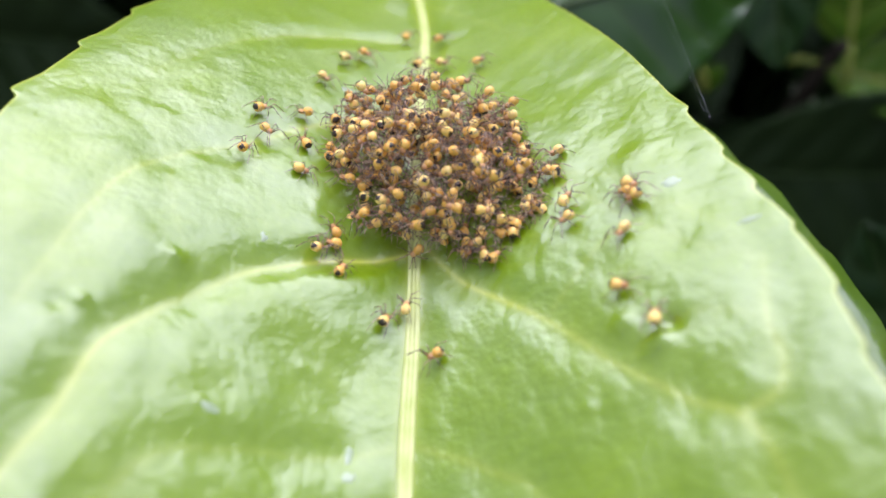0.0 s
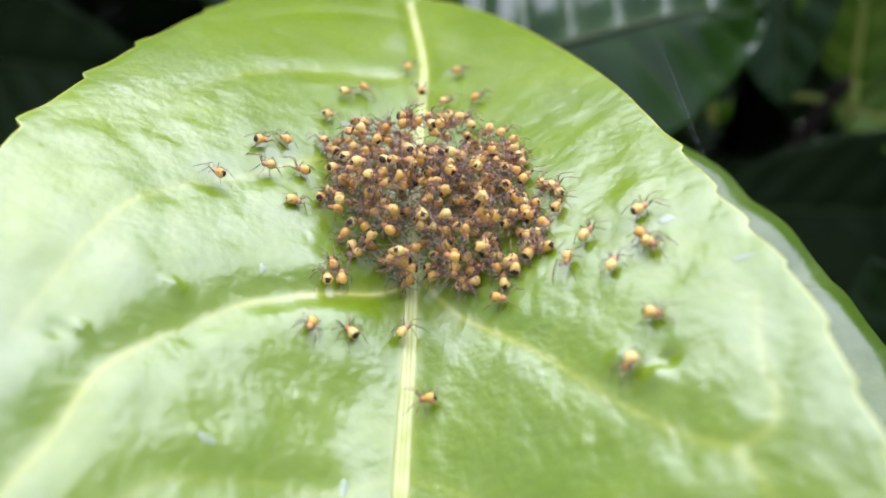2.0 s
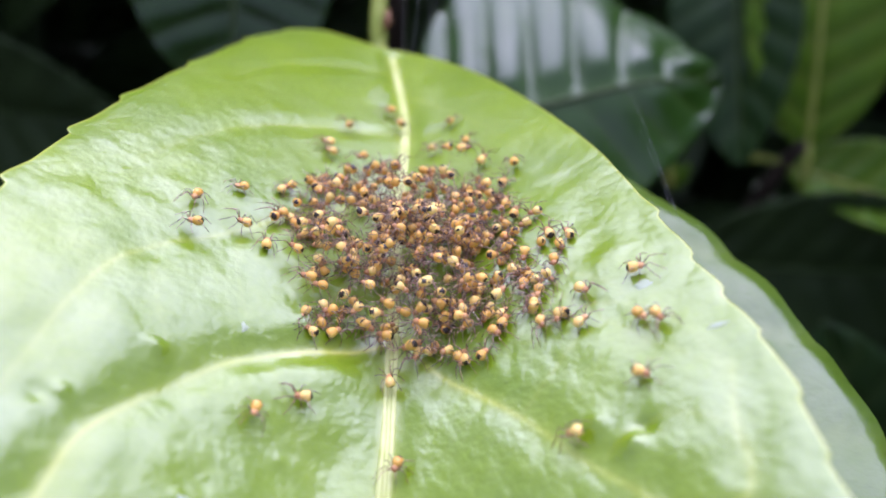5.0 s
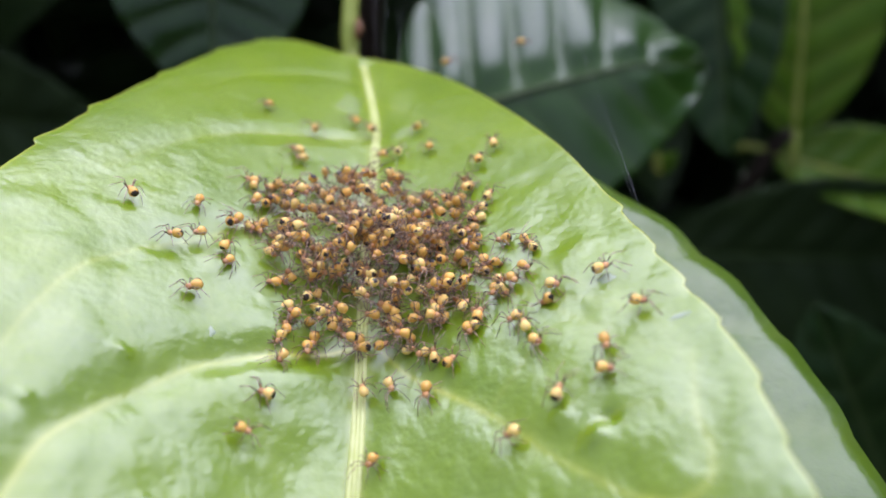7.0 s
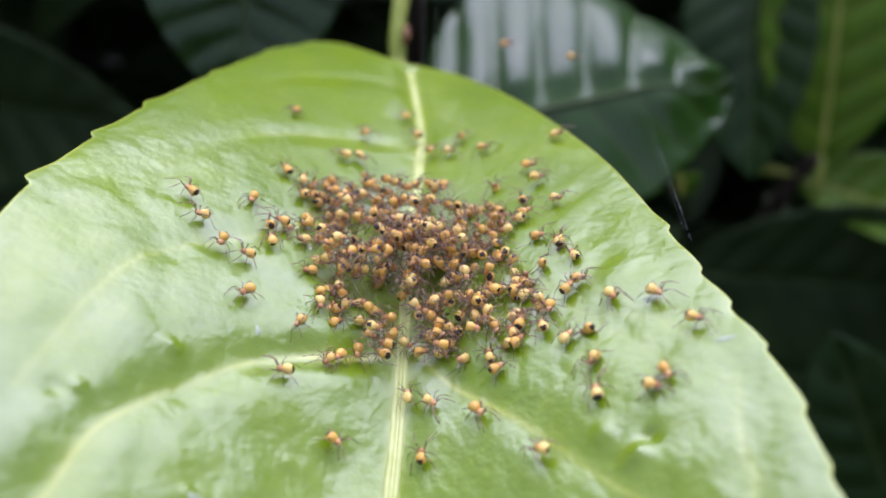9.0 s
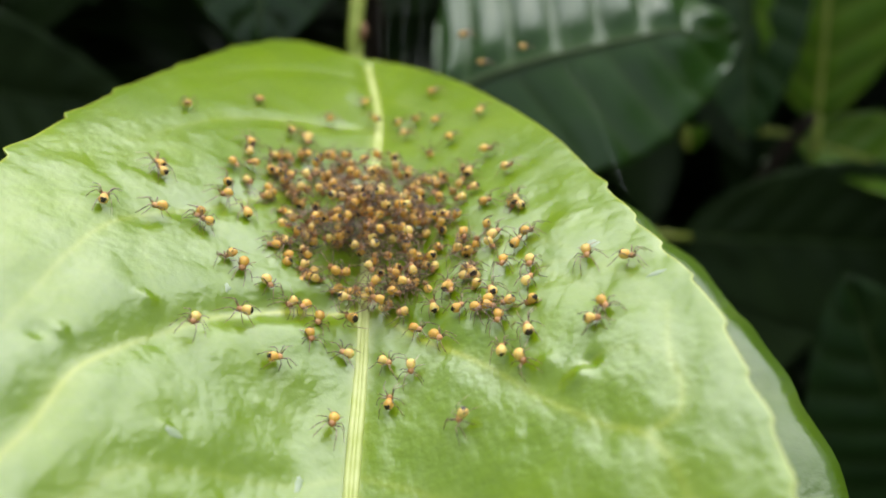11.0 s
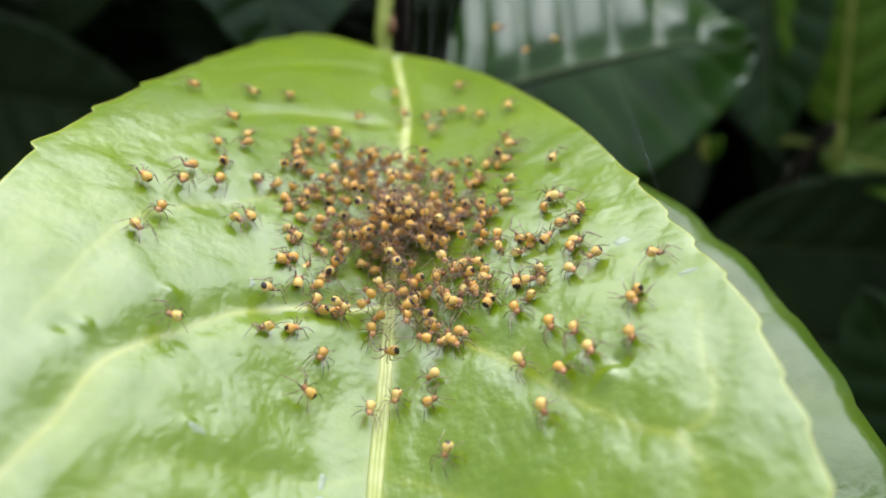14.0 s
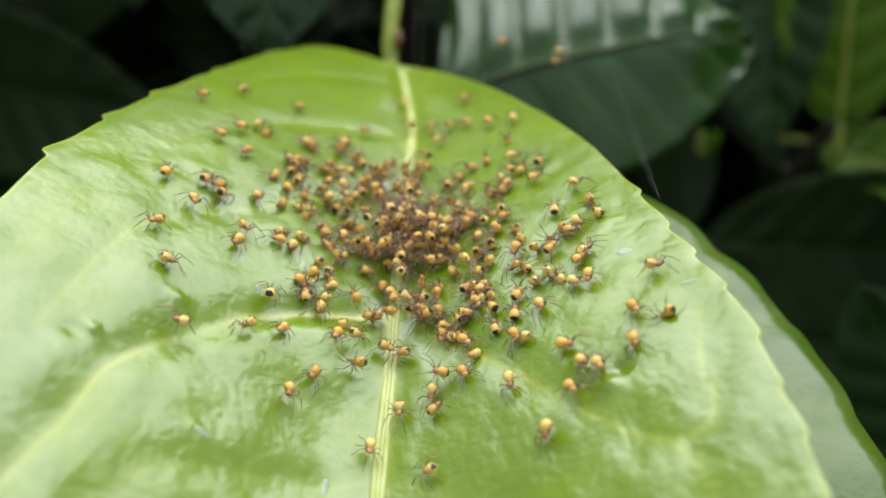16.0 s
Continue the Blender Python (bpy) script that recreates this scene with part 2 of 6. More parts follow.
EDGE = [(0.2, 31.4), (4.4, 28.2), (9.0, 21.6), (13.1, 13.4), (16.5, 4.0), (18.8, -3.2), (20.7, -10.6), (22.0, -16.8), (22.9, -22.5), (24.0, -28.6),
        (25.1, -34.0), (26.2, -39), (26.8, -43.5), (27.1, -50), (27.5, -55), (26.8, -64), (22.5, -76), (13, -90), (0, -101), (-13, -90), (-23, -76),
        (-28, -62), (-29.8, -48), (-30.2, -36), (-30.0, -24.0), (-28.9, -12.8), (-27.4, -2.8), (-24.5, 12.6), (-20.7, 27.6), (-16.3, 34.3),
        (-12, 36.3), (-7.2, 34.4), (-3.4, 32.5), (0.2, 31.4)]
TEETH = [(-16.4, 34.2), (-20.7, 27.6), (-24.6, 12.6), (-27.4, -2.8), (-29.0, -12.9), (-30.0, -24), (-30.1, -36), (22.9, -22.6), (24.0, -29.2), (25.1, -34), (26.2, -39.0),
         (26.9, -45.0), (27.1, -49.6), (27.4, -53.6), (27.4, -58)]


BLISTERS = ((-22, -43, 0.9, -0.4), (-20.8, -42.4, 0.6, 0.3), (-16.4, -36, 0.7, 0.4), (-13.2, -46.5, 0.4, 0.16), (17.1, -44.6, 0.8, 0.5),
            (18.2, -43.4, 0.6, -0.45), (15.2, -42, 0.8, 0.35), (-7.5, -41, 0.5, 0.14), (12.5, -47, 0.6, 0.15))


def blade_form(xy):
    """The blade's upper face at plan points: height, pale vein weight, distance to the midrib, soft folds."""
    xy = np.asarray(xy, float)
    main = np.full(len(xy), 1e9)
    pale, furrow = np.zeros(len(xy)), np.zeros(len(xy))
    for key, pts in VEINS.items():
        line = spline(pts, 10)
        best, where = np.full(len(xy), 1e9), np.zeros(len(xy))
        for i, (a, b) in enumerate(zip(line[:-1], line[1:])):
            ab = b - a
            k = np.clip(((xy - a) @ ab) / (ab @ ab), 0, 1)
            d = np.linalg.norm(xy - a - k[:, None] * ab, axis=1)
            where = np.where(d < best, (i + k) / (len(line) - 1), where)
            best = np.minimum(best, d)
        if key == "midrib":
            main = best
        else:
            fade = PALE[key] * (1 - 0.55 * where)
            pale = np.maximum(pale, fade * (0.85 * np.exp(-(best / 0.24) ** 2) + 0.3 * np.exp(-(best / 0.8) ** 2)))
            furrow = np.maximum(furrow, ((0.12 if key < "k" else 0.02) + fade * (0.95 if key in "abcde" else 0.35)) * np.exp(-(best / 1.6) ** 2))
    x, y = xy.T
    folds = np.array([noise.fractal((px * 0.10, py * 0.085, 0.3), 1.0, 2.0, 3) for px, py in xy])
    dimple = np.array([noise.noise((px * 0.42, py * 0.36, 7.7)) for px, py in xy])
    crumple = np.array([abs(noise.noise((px * 0.24, py * 0.2, 1.9))) + 0.5 * abs(noise.noise((px * 0.6, py * 0.5, 4.9)))
                        + 0.3 * abs(noise.noise((px * 1.3, py * 1.1, 2.3))) for px, py in xy])
    swell = 1 - np.exp(-(main / 2.4) ** 2)
    open_blade = swell * (1 - np.exp(-(main / 6) ** 2) * 0.5)
    taut = 1 - 0.75 * np.clip((y + 26) / 22, 0, 1)
    z = leaf_height(x, y) - 0.25 + 0.4 * open_blade * taut * folds - 0.95 * furrow * swell * (0.5 + 0.5 * taut) + (0.10 * crumple + 0.11 * dimple) * swell * taut
    z = z - 0.45 * np.exp(-(main / 1.5) ** 2)
    # the panel beside the midrib leans to the tip
    z = z + 1.15 * np.tanh((y + 37) / 6) * np.exp(-((x + 5.5) / 4.4) ** 2 - ((y + 37) / 11) ** 2)
    for bx, by, br, bh in BLISTERS:
        z = z + bh * np.exp(-((x - bx) ** 2 + (y - by) ** 2) / br ** 2)
    return z, pale, main, folds


def drape(x, y, w, h, thick, seed):
    """A thin, ragged fleck lying on the blade: verts and faces."""
    rings, sides = 5, 22
    xy, lift = [(x, y)], [thick]
    for i in range(1, rings + 1):
        for k in range(sides):
            a = 2 * math.pi * k / sides
            rag = 1 + 0.55 * noise.noise((math.cos(a) * 1.3 + seed, math.sin(a) * 1.3, 0.2)) + 0.25 * noise.noise((math.cos(a) * 4, math.sin(a) * 4 + seed, 3))
            xy.append((x + w * rag * i / rings * math.cos(a), y + h * rag * i / rings * math.sin(a)))
            lift.append(thick * (1 - (i / rings) ** 2) + (0.02 if i < rings else -0.03))
    z = blade_form(xy)[0] + np.array(lift)
    verts = [place(p[0], p[1], q) for p, q in zip(xy, z)]
    faces = [(0, 1 + k, 1 + (k + 1) % sides) for k in range(sides)]
    for i in range(rings - 1):
        a = 1 + i * sides
        faces += [(a + k, a + sides + k, a + sides + (k + 1) % sides, a + (k + 1) % sides) for k in range(sides)]
    return verts, faces


def build_leaf():
    leaf = thing("laurel_leaf", "fresh light-green laurel leaf with toothed edge and pale veins", "leaf")
    rim = spline(EDGE, 44)[:-1]
    n = len(rim)
    centre = np.array((0.0, -28.0))
    out = rim - centre
    out /= np.linalg.norm(out, axis=1)[:, None]
    ahead = np.roll(rim, -1, 0) - rim
    for tx, ty in TEETH:
        d = rim - np.array((tx, ty))
        along = np.where((d * ahead).sum(1) >= 0, 1, -1) * np.linalg.norm(d, axis=1)
        if tx < 0:
            along = -along
        rise = np.where(along < 0, np.exp(-(along / 2.6) ** 2), np.exp(-(along / 0.45) ** 2))
        rim = rim + out * ((0.75 if tx < 0 else 0.4) * rise)[:, None]
    rim = rim - out * 0.25
    wav = np.array([noise.noise((p[0] * 0.11, p[1] * 0.11, 3.1)) for p in rim])
    rim = rim + out * (0.12 * wav)[:, None]
    rings = 240
    rho = (np.arange(1, rings + 1) / rings) ** 0.8
    xy = np.concatenate([centre[None], (centre + rho[:, None, None] * (rim - centre)[None]).reshape(-1, 2)])
    r = np.concatenate([[0], np.repeat(rho, n)])
    z, pale, main, folds = blade_form(xy)
    z = z - 0.1 * np.clip((r - 0.96) / 0.04, 0, 1) ** 2
    vein = np.maximum(pale * (0.7 + 0.5 * folds), 0.45 * np.exp(-(main / 0.75) ** 2))
    vein = np.maximum(vein, 0.6 * np.clip((r - 0.990) / 0.008, 0, 1))
    faces = [(0, 1 + k, 1 + (k + 1) % n) for k in range(n)]
    for i in range(rings - 1):
        a = 1 + i * n
        faces += [(a + k, a + n + k, a + n + (k + 1) % n, a + (k + 1) % n) for k in range(n)]
    # underside and rim, coarser
    count = len(xy)
    keep = list(range(rings - 1, 0, -16))
    low = [1 + i * n + np.arange(n) for i in keep]
    under = np.concatenate([np.c_[xy[k], z[k] - 0.35] for k in low] + [[[centre[0], centre[1], z[0] - 0.35]]])
    edge = 1 + (rings - 1) * n
    faces += [(edge + k, count + k, count + (k + 1) % n, edge + (k + 1) % n) for k in range(n)]
    for i in range(len(keep) - 1):
        a = count + i * n
        faces += [(a + k, a + n + k, a + n + (k + 1) % n, a + (k + 1) % n) for k in range(n)]
    a, last = count + (len(keep) - 1) * n, count + len(keep) * n
    faces += [(a + k, last, a + (k + 1) % n) for k in range(n)]
    vein = np.concatenate([vein, np.full(len(under), 0.3)])
    top = np.concatenate([np.c_[xy, z], under]) * MM + np.array((0, 0, BASE))
    me = mesh_of("blade", top, faces, M_LEAF, True, np.clip(vein, 0, 1))
    part_mesh("blade", me, leaf)
    # the midrib: a low double ridge with a furrow, sunk in the blade
    line = spline(VEINS["midrib"], 40)
    for off, wide in ((-0.27, 0.23), (0.27, 0.23), (0.0, 0.22)):
        pts, rad = [], []
        for i, p in enumerate(line):
            s = i / (len(line) - 1)
            grow = 0.75 + 0.55 * min(1, s * 1.6) if s < 0.7 else max(0.12, 1.3 - (s - 0.7) * 4)
            pts.append(place(p[0] + off * grow, p[1], leaf_height(p[0] + off * grow, p[1]) - 0.74 + (0 if off else -0.1)))
            rad.append(wide * grow * MM)
        v, f = tube(pts, rad, 10)
        part_mesh("midrib" if not off else "midrib_ridge", mesh_of("midrib", v, f, M_RIB), leaf, "pale yellow-green midrib")
    # leaf stalk rising behind the base
    pts = spline([(-1.0, 29, -3.4), (-2.4, 32, -4.0), (-3.3, 35, -2.6), (-3.4, 39, 1.4), (-2.8, 44.5, 5.8), (-2.0, 52, 11), (-1, 62, 20)], 8)
    v, f = tube([place(*p) for p in pts], [1.25 * MM + 0.06 * MM * math.sin(i * 0.7) for i in range(len(pts))], 12)
    part_mesh("leaf_stalk", mesh_of("leaf_stalk", v, f, M_STEM), leaf, "yellow-green leaf stalk")
    v, f = tube([place(-2.3, 34.2, 0.2), place(-2.0, 35.6, 1.0), place(-2.0, 37, 2.0)], [0.25 * MM, 0.75 * MM, 0.3 * MM], 8)
    part_mesh("stalk_scar", mesh_of("stalk_scar", v, f, M_BROWN), leaf, "brown scar on the stalk")
    # pale scars on the blade
    for sx, sy, w, h in ((20.1, -31.1, 0.7, 0.5), (24.0, -37.5, 0.8, 0.22), (-4.0, -46.4, 0.3, 0.8), (-3.9, -48.1, 0.5, 0.5), (-12.6, -46.8, 0.5, 0.4), (-11.2, -31, 0.3, 0.5)):
        v, f = drape(sx, sy, w, h, 0.06, sx)
        part_mesh("leaf_scar", mesh_of("leaf_scar", v, f, M_SCAR), leaf, "whitish dried scar")
    return leaf


main_leaf = build_leaf()


# ---- other laurel leaves of the shrub ----
def shrub_leaf(base, tip, up, half, mat, label, fold=0.25, bow=0.1, ribs=9, res=(72, 22), ripple=0.064, near=None, stalk=True, name="laurel_leaf"):
    """A laurel leaf from base to tip (millimetres), its upper face towards up, half as wide as given."""
    b, t = place(*base), place(*tip)
    axis = t - b
    length = axis.length
    axis.normalize()
    normal = Vector(up)
    normal = (normal - axis * normal.dot(axis)).normalized()
    across = axis.cross(normal)
    ob = thing(name, label, "leaf", "leaves of the shrub")
    nl, nw = res
    seed = abs(hash_of(base)) % 97
    verts, weights, faces = [], [], []
    hw = half * MM

    def at(s, c):
        w = hw * max(0.0, math.sin(math.pi * min(1, s ** 0.82))) ** 0.72
        w *= 1 + 0.008 * math.sin(s * 70)
        rise = fold * abs(c) ** 1.3
        if near and c > 0:
            w, rise = w * near[0], near[1] * c
        h = rise * w - bow * length * (s - 0.45) ** 2 * 1.6
        phase = s * ribs - abs(c) * 1.15
        fr = phase - math.floor(phase)
        groove = math.exp(-((fr - 0.5) / 0.12) ** 2)
        h += hw * ((0.35 * ripple if near and c > 0 else ripple) * (1 - math.exp(-(abs(c) / 0.12) ** 2)) * (abs(math.sin(math.pi * (fr - 0.5))) ** 0.7) * (1 - 0.5 * abs(c)))
        h += hw * 0.05 * noise.noise((s * 4 + seed, c * 1.5, 0.7))
        return b + axis * (s * length) + across * (c * w) + normal * h, min(1, 0.55 * groove + math.exp(-(c / 0.05) ** 2))

    for i in range(nl + 1):
        for j in range(nw + 1):
            p, wgt = at(0.004 + 0.992 * i / nl, -1 + 2 * j / nw)
            verts.append(p)
            weights.append(wgt)
    for i in range(nl):
        for j in range(nw):
            a = i * (nw + 1) + j
            faces.append((a, a + 1, a + nw + 2, a + nw + 1))
    blade = part_mesh("blade", mesh_of("blade", verts, faces, mat, True, weights), ob)
    sol = blade.modifiers.new("thickness", "SOLIDIFY")
    sol.thickness, sol.offset = 0.0004, -1
    pts = [at(0.004 + 0.98 * i / 24, 0)[0] + normal * 0.0001 for i in range(25)]
    v, f = tube(pts, [(0.9 - 0.75 * i / 24) * MM for i in range(25)], 8)
    part_mesh("midrib", mesh_of("midrib", v, f, M_DULL if mat in (M_OLD, M_DEEP, M_DIM, M_GLOSSY) else M_STEM), ob, "pale green midrib")
    if stalk:
        st = [b + axis * 0.001, b - axis * 0.006 - normal * 0.001, b - axis * 0.014 - normal * 0.005]
        v, f = tube(st, [0.9 * MM, 1.0 * MM, 1.3 * MM], 8)
        part_mesh("leaf_stalk", mesh_of("leaf_stalk", v, f, M_STEM), ob)
    return ob


def hash_of(v):
    return int(sum(abs(c) * k for c, k in zip(v, (7, 13, 29))))


second = shrub_leaf((4, 16, -4.6), (36.5, -80, -16.6), (0.05, -0.11, 1), 23.6, M_SECOND, "pale glossy laurel leaf lying under the spiders' leaf", 0.06, 0.04, 8)
SWAYING = [
    shrub_leaf((3, 58, -26), (65, 75, -17.0), (0, -0.38, 0.92), 34, M_GLOSSY, "broad dark-green laurel leaf mirroring the sky in stripes", 0.02, 0.26, 7, (150, 40), 0.09, (0.56, -0.8)),
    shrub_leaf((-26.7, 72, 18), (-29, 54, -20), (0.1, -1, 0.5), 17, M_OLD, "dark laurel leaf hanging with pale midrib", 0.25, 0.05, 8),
    shrub_leaf((104.8, 112, -58.8), (107, 150, 13), (-0.3, -1, 0.5), 19, M_FRESH, "mid-green laurel leaf standing up from its twig", 0.3, 0.08, 8),
    shrub_leaf((102, 115, -65.5), (161, 95, -77), (0, -0.5, 1), 14, M_FRESH, "bright green laurel leaf pointing sideways", 0.3, 0.1, 8),
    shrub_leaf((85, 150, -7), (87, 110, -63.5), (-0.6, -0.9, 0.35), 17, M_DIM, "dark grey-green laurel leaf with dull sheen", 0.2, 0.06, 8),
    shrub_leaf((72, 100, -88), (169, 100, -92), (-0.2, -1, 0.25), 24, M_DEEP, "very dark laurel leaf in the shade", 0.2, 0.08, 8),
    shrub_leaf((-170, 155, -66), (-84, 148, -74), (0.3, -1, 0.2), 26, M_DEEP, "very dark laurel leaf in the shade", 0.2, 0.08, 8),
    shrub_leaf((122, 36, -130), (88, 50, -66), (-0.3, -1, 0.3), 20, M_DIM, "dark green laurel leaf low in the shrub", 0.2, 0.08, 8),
]


def build_bud():
    ob = thing("leaf_bud", "small bright green laurel bud in the shade", "bud")
    for k, (dx, tilt) in enumerate(((-1.2, -0.5), (1.3, 0.5), (0, 0.0))):
        bm = bmesh.new()
        bmesh.ops.create_uvsphere(bm, u_segments=12, v_segments=8, radius=1)
        for vt in bm.verts:
            c = vt.co.copy()
            taper = 1 - 0.6 * max(0, c.z)
            vt.co = place(62.4 + dx + c.x * 1.7 * taper + tilt * c.z * 2, 85 + c.y * 1.1 * taper, -51 + c.z * 3.4)
        part("bud_scale", bm, M_FRESH if k else M_STEM, ob)
    return ob


SWAYING.append(build_bud())


# A pale blob standing in for an out-of-focus bright spot; its stalk is added.
def build_dot(x, y, z, r):
    ob = thing("leaf_bud", "tiny pale blob for a blurred bright spot, on an added dark stalk", "bud")
    bm = bmesh.new()
    bmesh.ops.create_uvsphere(bm, u_segments=12, v_segments=8, radius=1)
    for vt in bm.verts:
        c = vt.co.copy()
        vt.co = place(x + c.x * r * (1 - 0.3 * c.z), y + c.y * r, z + c.z * r * 1.15)
    part("bud_scale", bm, M_SCAR, ob)
    v, f = tube([place(x, y, z - r), place(x - 0.4, y + 1, z - 3 * r), place(x + 0.5, y + 3, z - 7 * r)], [0.5 * MM, 0.6 * MM, 0.8 * MM], 8)
    part_mesh("bud_stalk", mesh_of("bud_stalk", v, f, M_BARK), ob)
    return ob


SWAYING.append(build_dot(98, 120, -76, 1.3))
SWAYING.append(build_dot(103, 120, -79.5, 1.1))


def build_twig(pts, r0, r1, label):
    ob = thing("twig", label, "twig")
    line = spline(pts, 8)
    rad = [(r0 + (r1 - r0) * i / (len(line) - 1)) * MM for i in range(len(line))]
    v, f = tube([place(*p) for p in line], rad, 10)
    part_mesh("twig_wood", mesh_of("twig_wood", v, f, M_BARK), ob)
    return ob


SWAYING.append(build_twig([(60, 150, -330), (80, 130, -180), (98, 118, -80), (103, 112, -58)], 5, 1.6, "brown laurel twig bearing leaves"))
build_twig([(-20, 170, -500), (-8, 130, -250), (-4, 100, -30), (-1, 62, 20)], 6, 1.8, "brown laurel twig bearing the leaf stalk")


def build_hedge():
    """The rest of the shrub: hundreds of dark leaves, behind, below and beside. Those beside and high behind are
    unseen, added to shut out light.
    """
    rng = random.Random(11)
    verts, faces, weights = [], [], []
    nl, nw = 8, 4
    for k in range(2900):
        if k < 1000:
            c = Vector((rng.uniform(-420, 420), rng.uniform(60, 420), rng.uniform(-420, -150)))
        elif k < 1700:
            side = rng.choice((-1, 1, 1))
            c = Vector((side * rng.uniform(170, 460), rng.uniform(-150, 300), rng.uniform(-380, 70)))
        else:
            c = Vector((rng.uniform(-460, 460), rng.uniform(260, 520), rng.uniform(-220, 200)))
        length, hw = rng.uniform(70, 115), rng.uniform(16, 25)
        axis = Vector((rng.gauss(0, 1), rng.gauss(-0.4, 0.8), rng.gauss(-0.5, 0.5))).normalized()
        nrm = Vector((rng.gauss(0, 0.4), rng.gauss(-0.4, 0.4), 1))
        nrm = (nrm - axis * nrm.dot(axis)).normalized()
        acr = axis.cross(nrm)
        first = len(verts)
        for i in range(nl + 1):
            s = i / nl
            w = hw * max(0.02, math.sin(math.pi * min(1, s ** 0.82))) ** 0.75
            for j in range(nw + 1):
                q = -1 + 2 * j / nw
                p = c + axis * ((s - 0.5) * length) + acr * (q * w) + nrm * (0.25 * abs(q) * w - 0.2 * length * (s - 0.4) ** 2)
                verts.append(place(*p))
                weights.append(0.6 if j == nw // 2 else 0.0)
        for i in range(nl):
            for j in range(nw):
                a = first + i * (nw + 1) + j
                faces.append((a, a + 1, a + nw + 2, a + nw + 1))
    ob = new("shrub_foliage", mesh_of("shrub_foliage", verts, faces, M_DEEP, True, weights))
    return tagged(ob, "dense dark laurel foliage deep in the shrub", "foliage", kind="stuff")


build_hedge()


def build_ground():
    bm = bmesh.new()
    bmesh.ops.create_grid(bm, x_segments=80, y_segments=80, size=1.5)
    for v in bm.verts:
        v.co.z = 0.03 * noise.noise(v.co * 4) + 0.012 * noise.noise(v.co * 17)
    for x0, y0, x1, y1 in ((-60, 1.5, 60, 60), (-60, -60, 60, -1.5), (-60, -1.5, -1.5, 1.5), (1.5, -1.5, 60, 1.5)):
        vs = [bm.verts.new((x, y, 0)) for x, y in ((x0, y0), (x1, y0), (x1, y1), (x0, y1))]
        bm.faces.new(vs)
    me = bpy.data.meshes.new("ground")
    bm.to_mesh(me)
    bm.free()
    me.materials.append(M_SOIL)
    tagged(new("ground", me), "dark bare soil under the shrub", "ground", kind="structure")


build_ground()


# ---- silk ----
def build_thread(points, radius, label="fine white silk thread strung from the leaf"):
    line = spline(points, 10)
    v, f = tube([place(*p) for p in line], [radius * MM] * len(line), 5)
    return tagged(new("silk_thread", mesh_of("silk_thread", v, f, M_SILK)), label, "silk thread", "silk threads")


build_thread([(24.0, -26, 8.9), (25.6, -6, 6.6), (26.4, 12, 5.4), (26.6, 30, 8.2)], 0.007)
build_thread([(23.8, -25, 8.8), (24.8, -4, 7.0), (24.4, 12, 6.2), (23.8, 30, 9.6)], 0.003)
for x0, y0, x1, y1, z1 in ((1.5, 18, 3.5, 40, 22), (3.5, 20, 6.5, 38, 22), (6, 20, 8.0, 42, 24), (8, 18, 13, 40, 22), (10, 15, 12, 42, 24), (0.5, 24, 0.5, 42, 22), (4, 24, 3, 40, 23)):
    build_thread([(x0, y0, leaf_height(x0, y0) + 0.6), ((x0 + x1) / 2, (y0 + y1) / 2, 0.45 * z1), (x1, y1, z1)], 0.011)


def build_tuft(x, y, w, h, label):
    v, f = drape(x, y, w, h, 0.12, x)
    me = mesh_of("silk_tuft", v, f, M_FILM if w > 1 else M_SILK)
    tagged(new("silk_tuft", me), label, "silk", "silk tufts")


build_tuft(-6.4, -7.5, 0.9, 0.5, "small white tuft of silk on the leaf")
build_tuft(-2.4, 14.5, 1.3, 3.6, "thin white film of silk beside the midrib")
build_tuft(4.2, 5.5, 1.4, 1.2, "thin white film of silk beside the midrib")


# ---- spiderlings ----
def ball(bm, centre, radii, u=14, v=9, shape=None):
    got = bmesh.ops.create_uvsphere(bm, u_segments=u, v_segments=v, radius=1)["verts"]
    for vt in got:
        c = vt.co.copy()
        if shape:
            c = shape(c)
        vt.co = Vector((centre[0] + c.x * radii[0], centre[1] + c.y * radii[1], centre[2] + c.z * radii[2])) * MM
    return bm


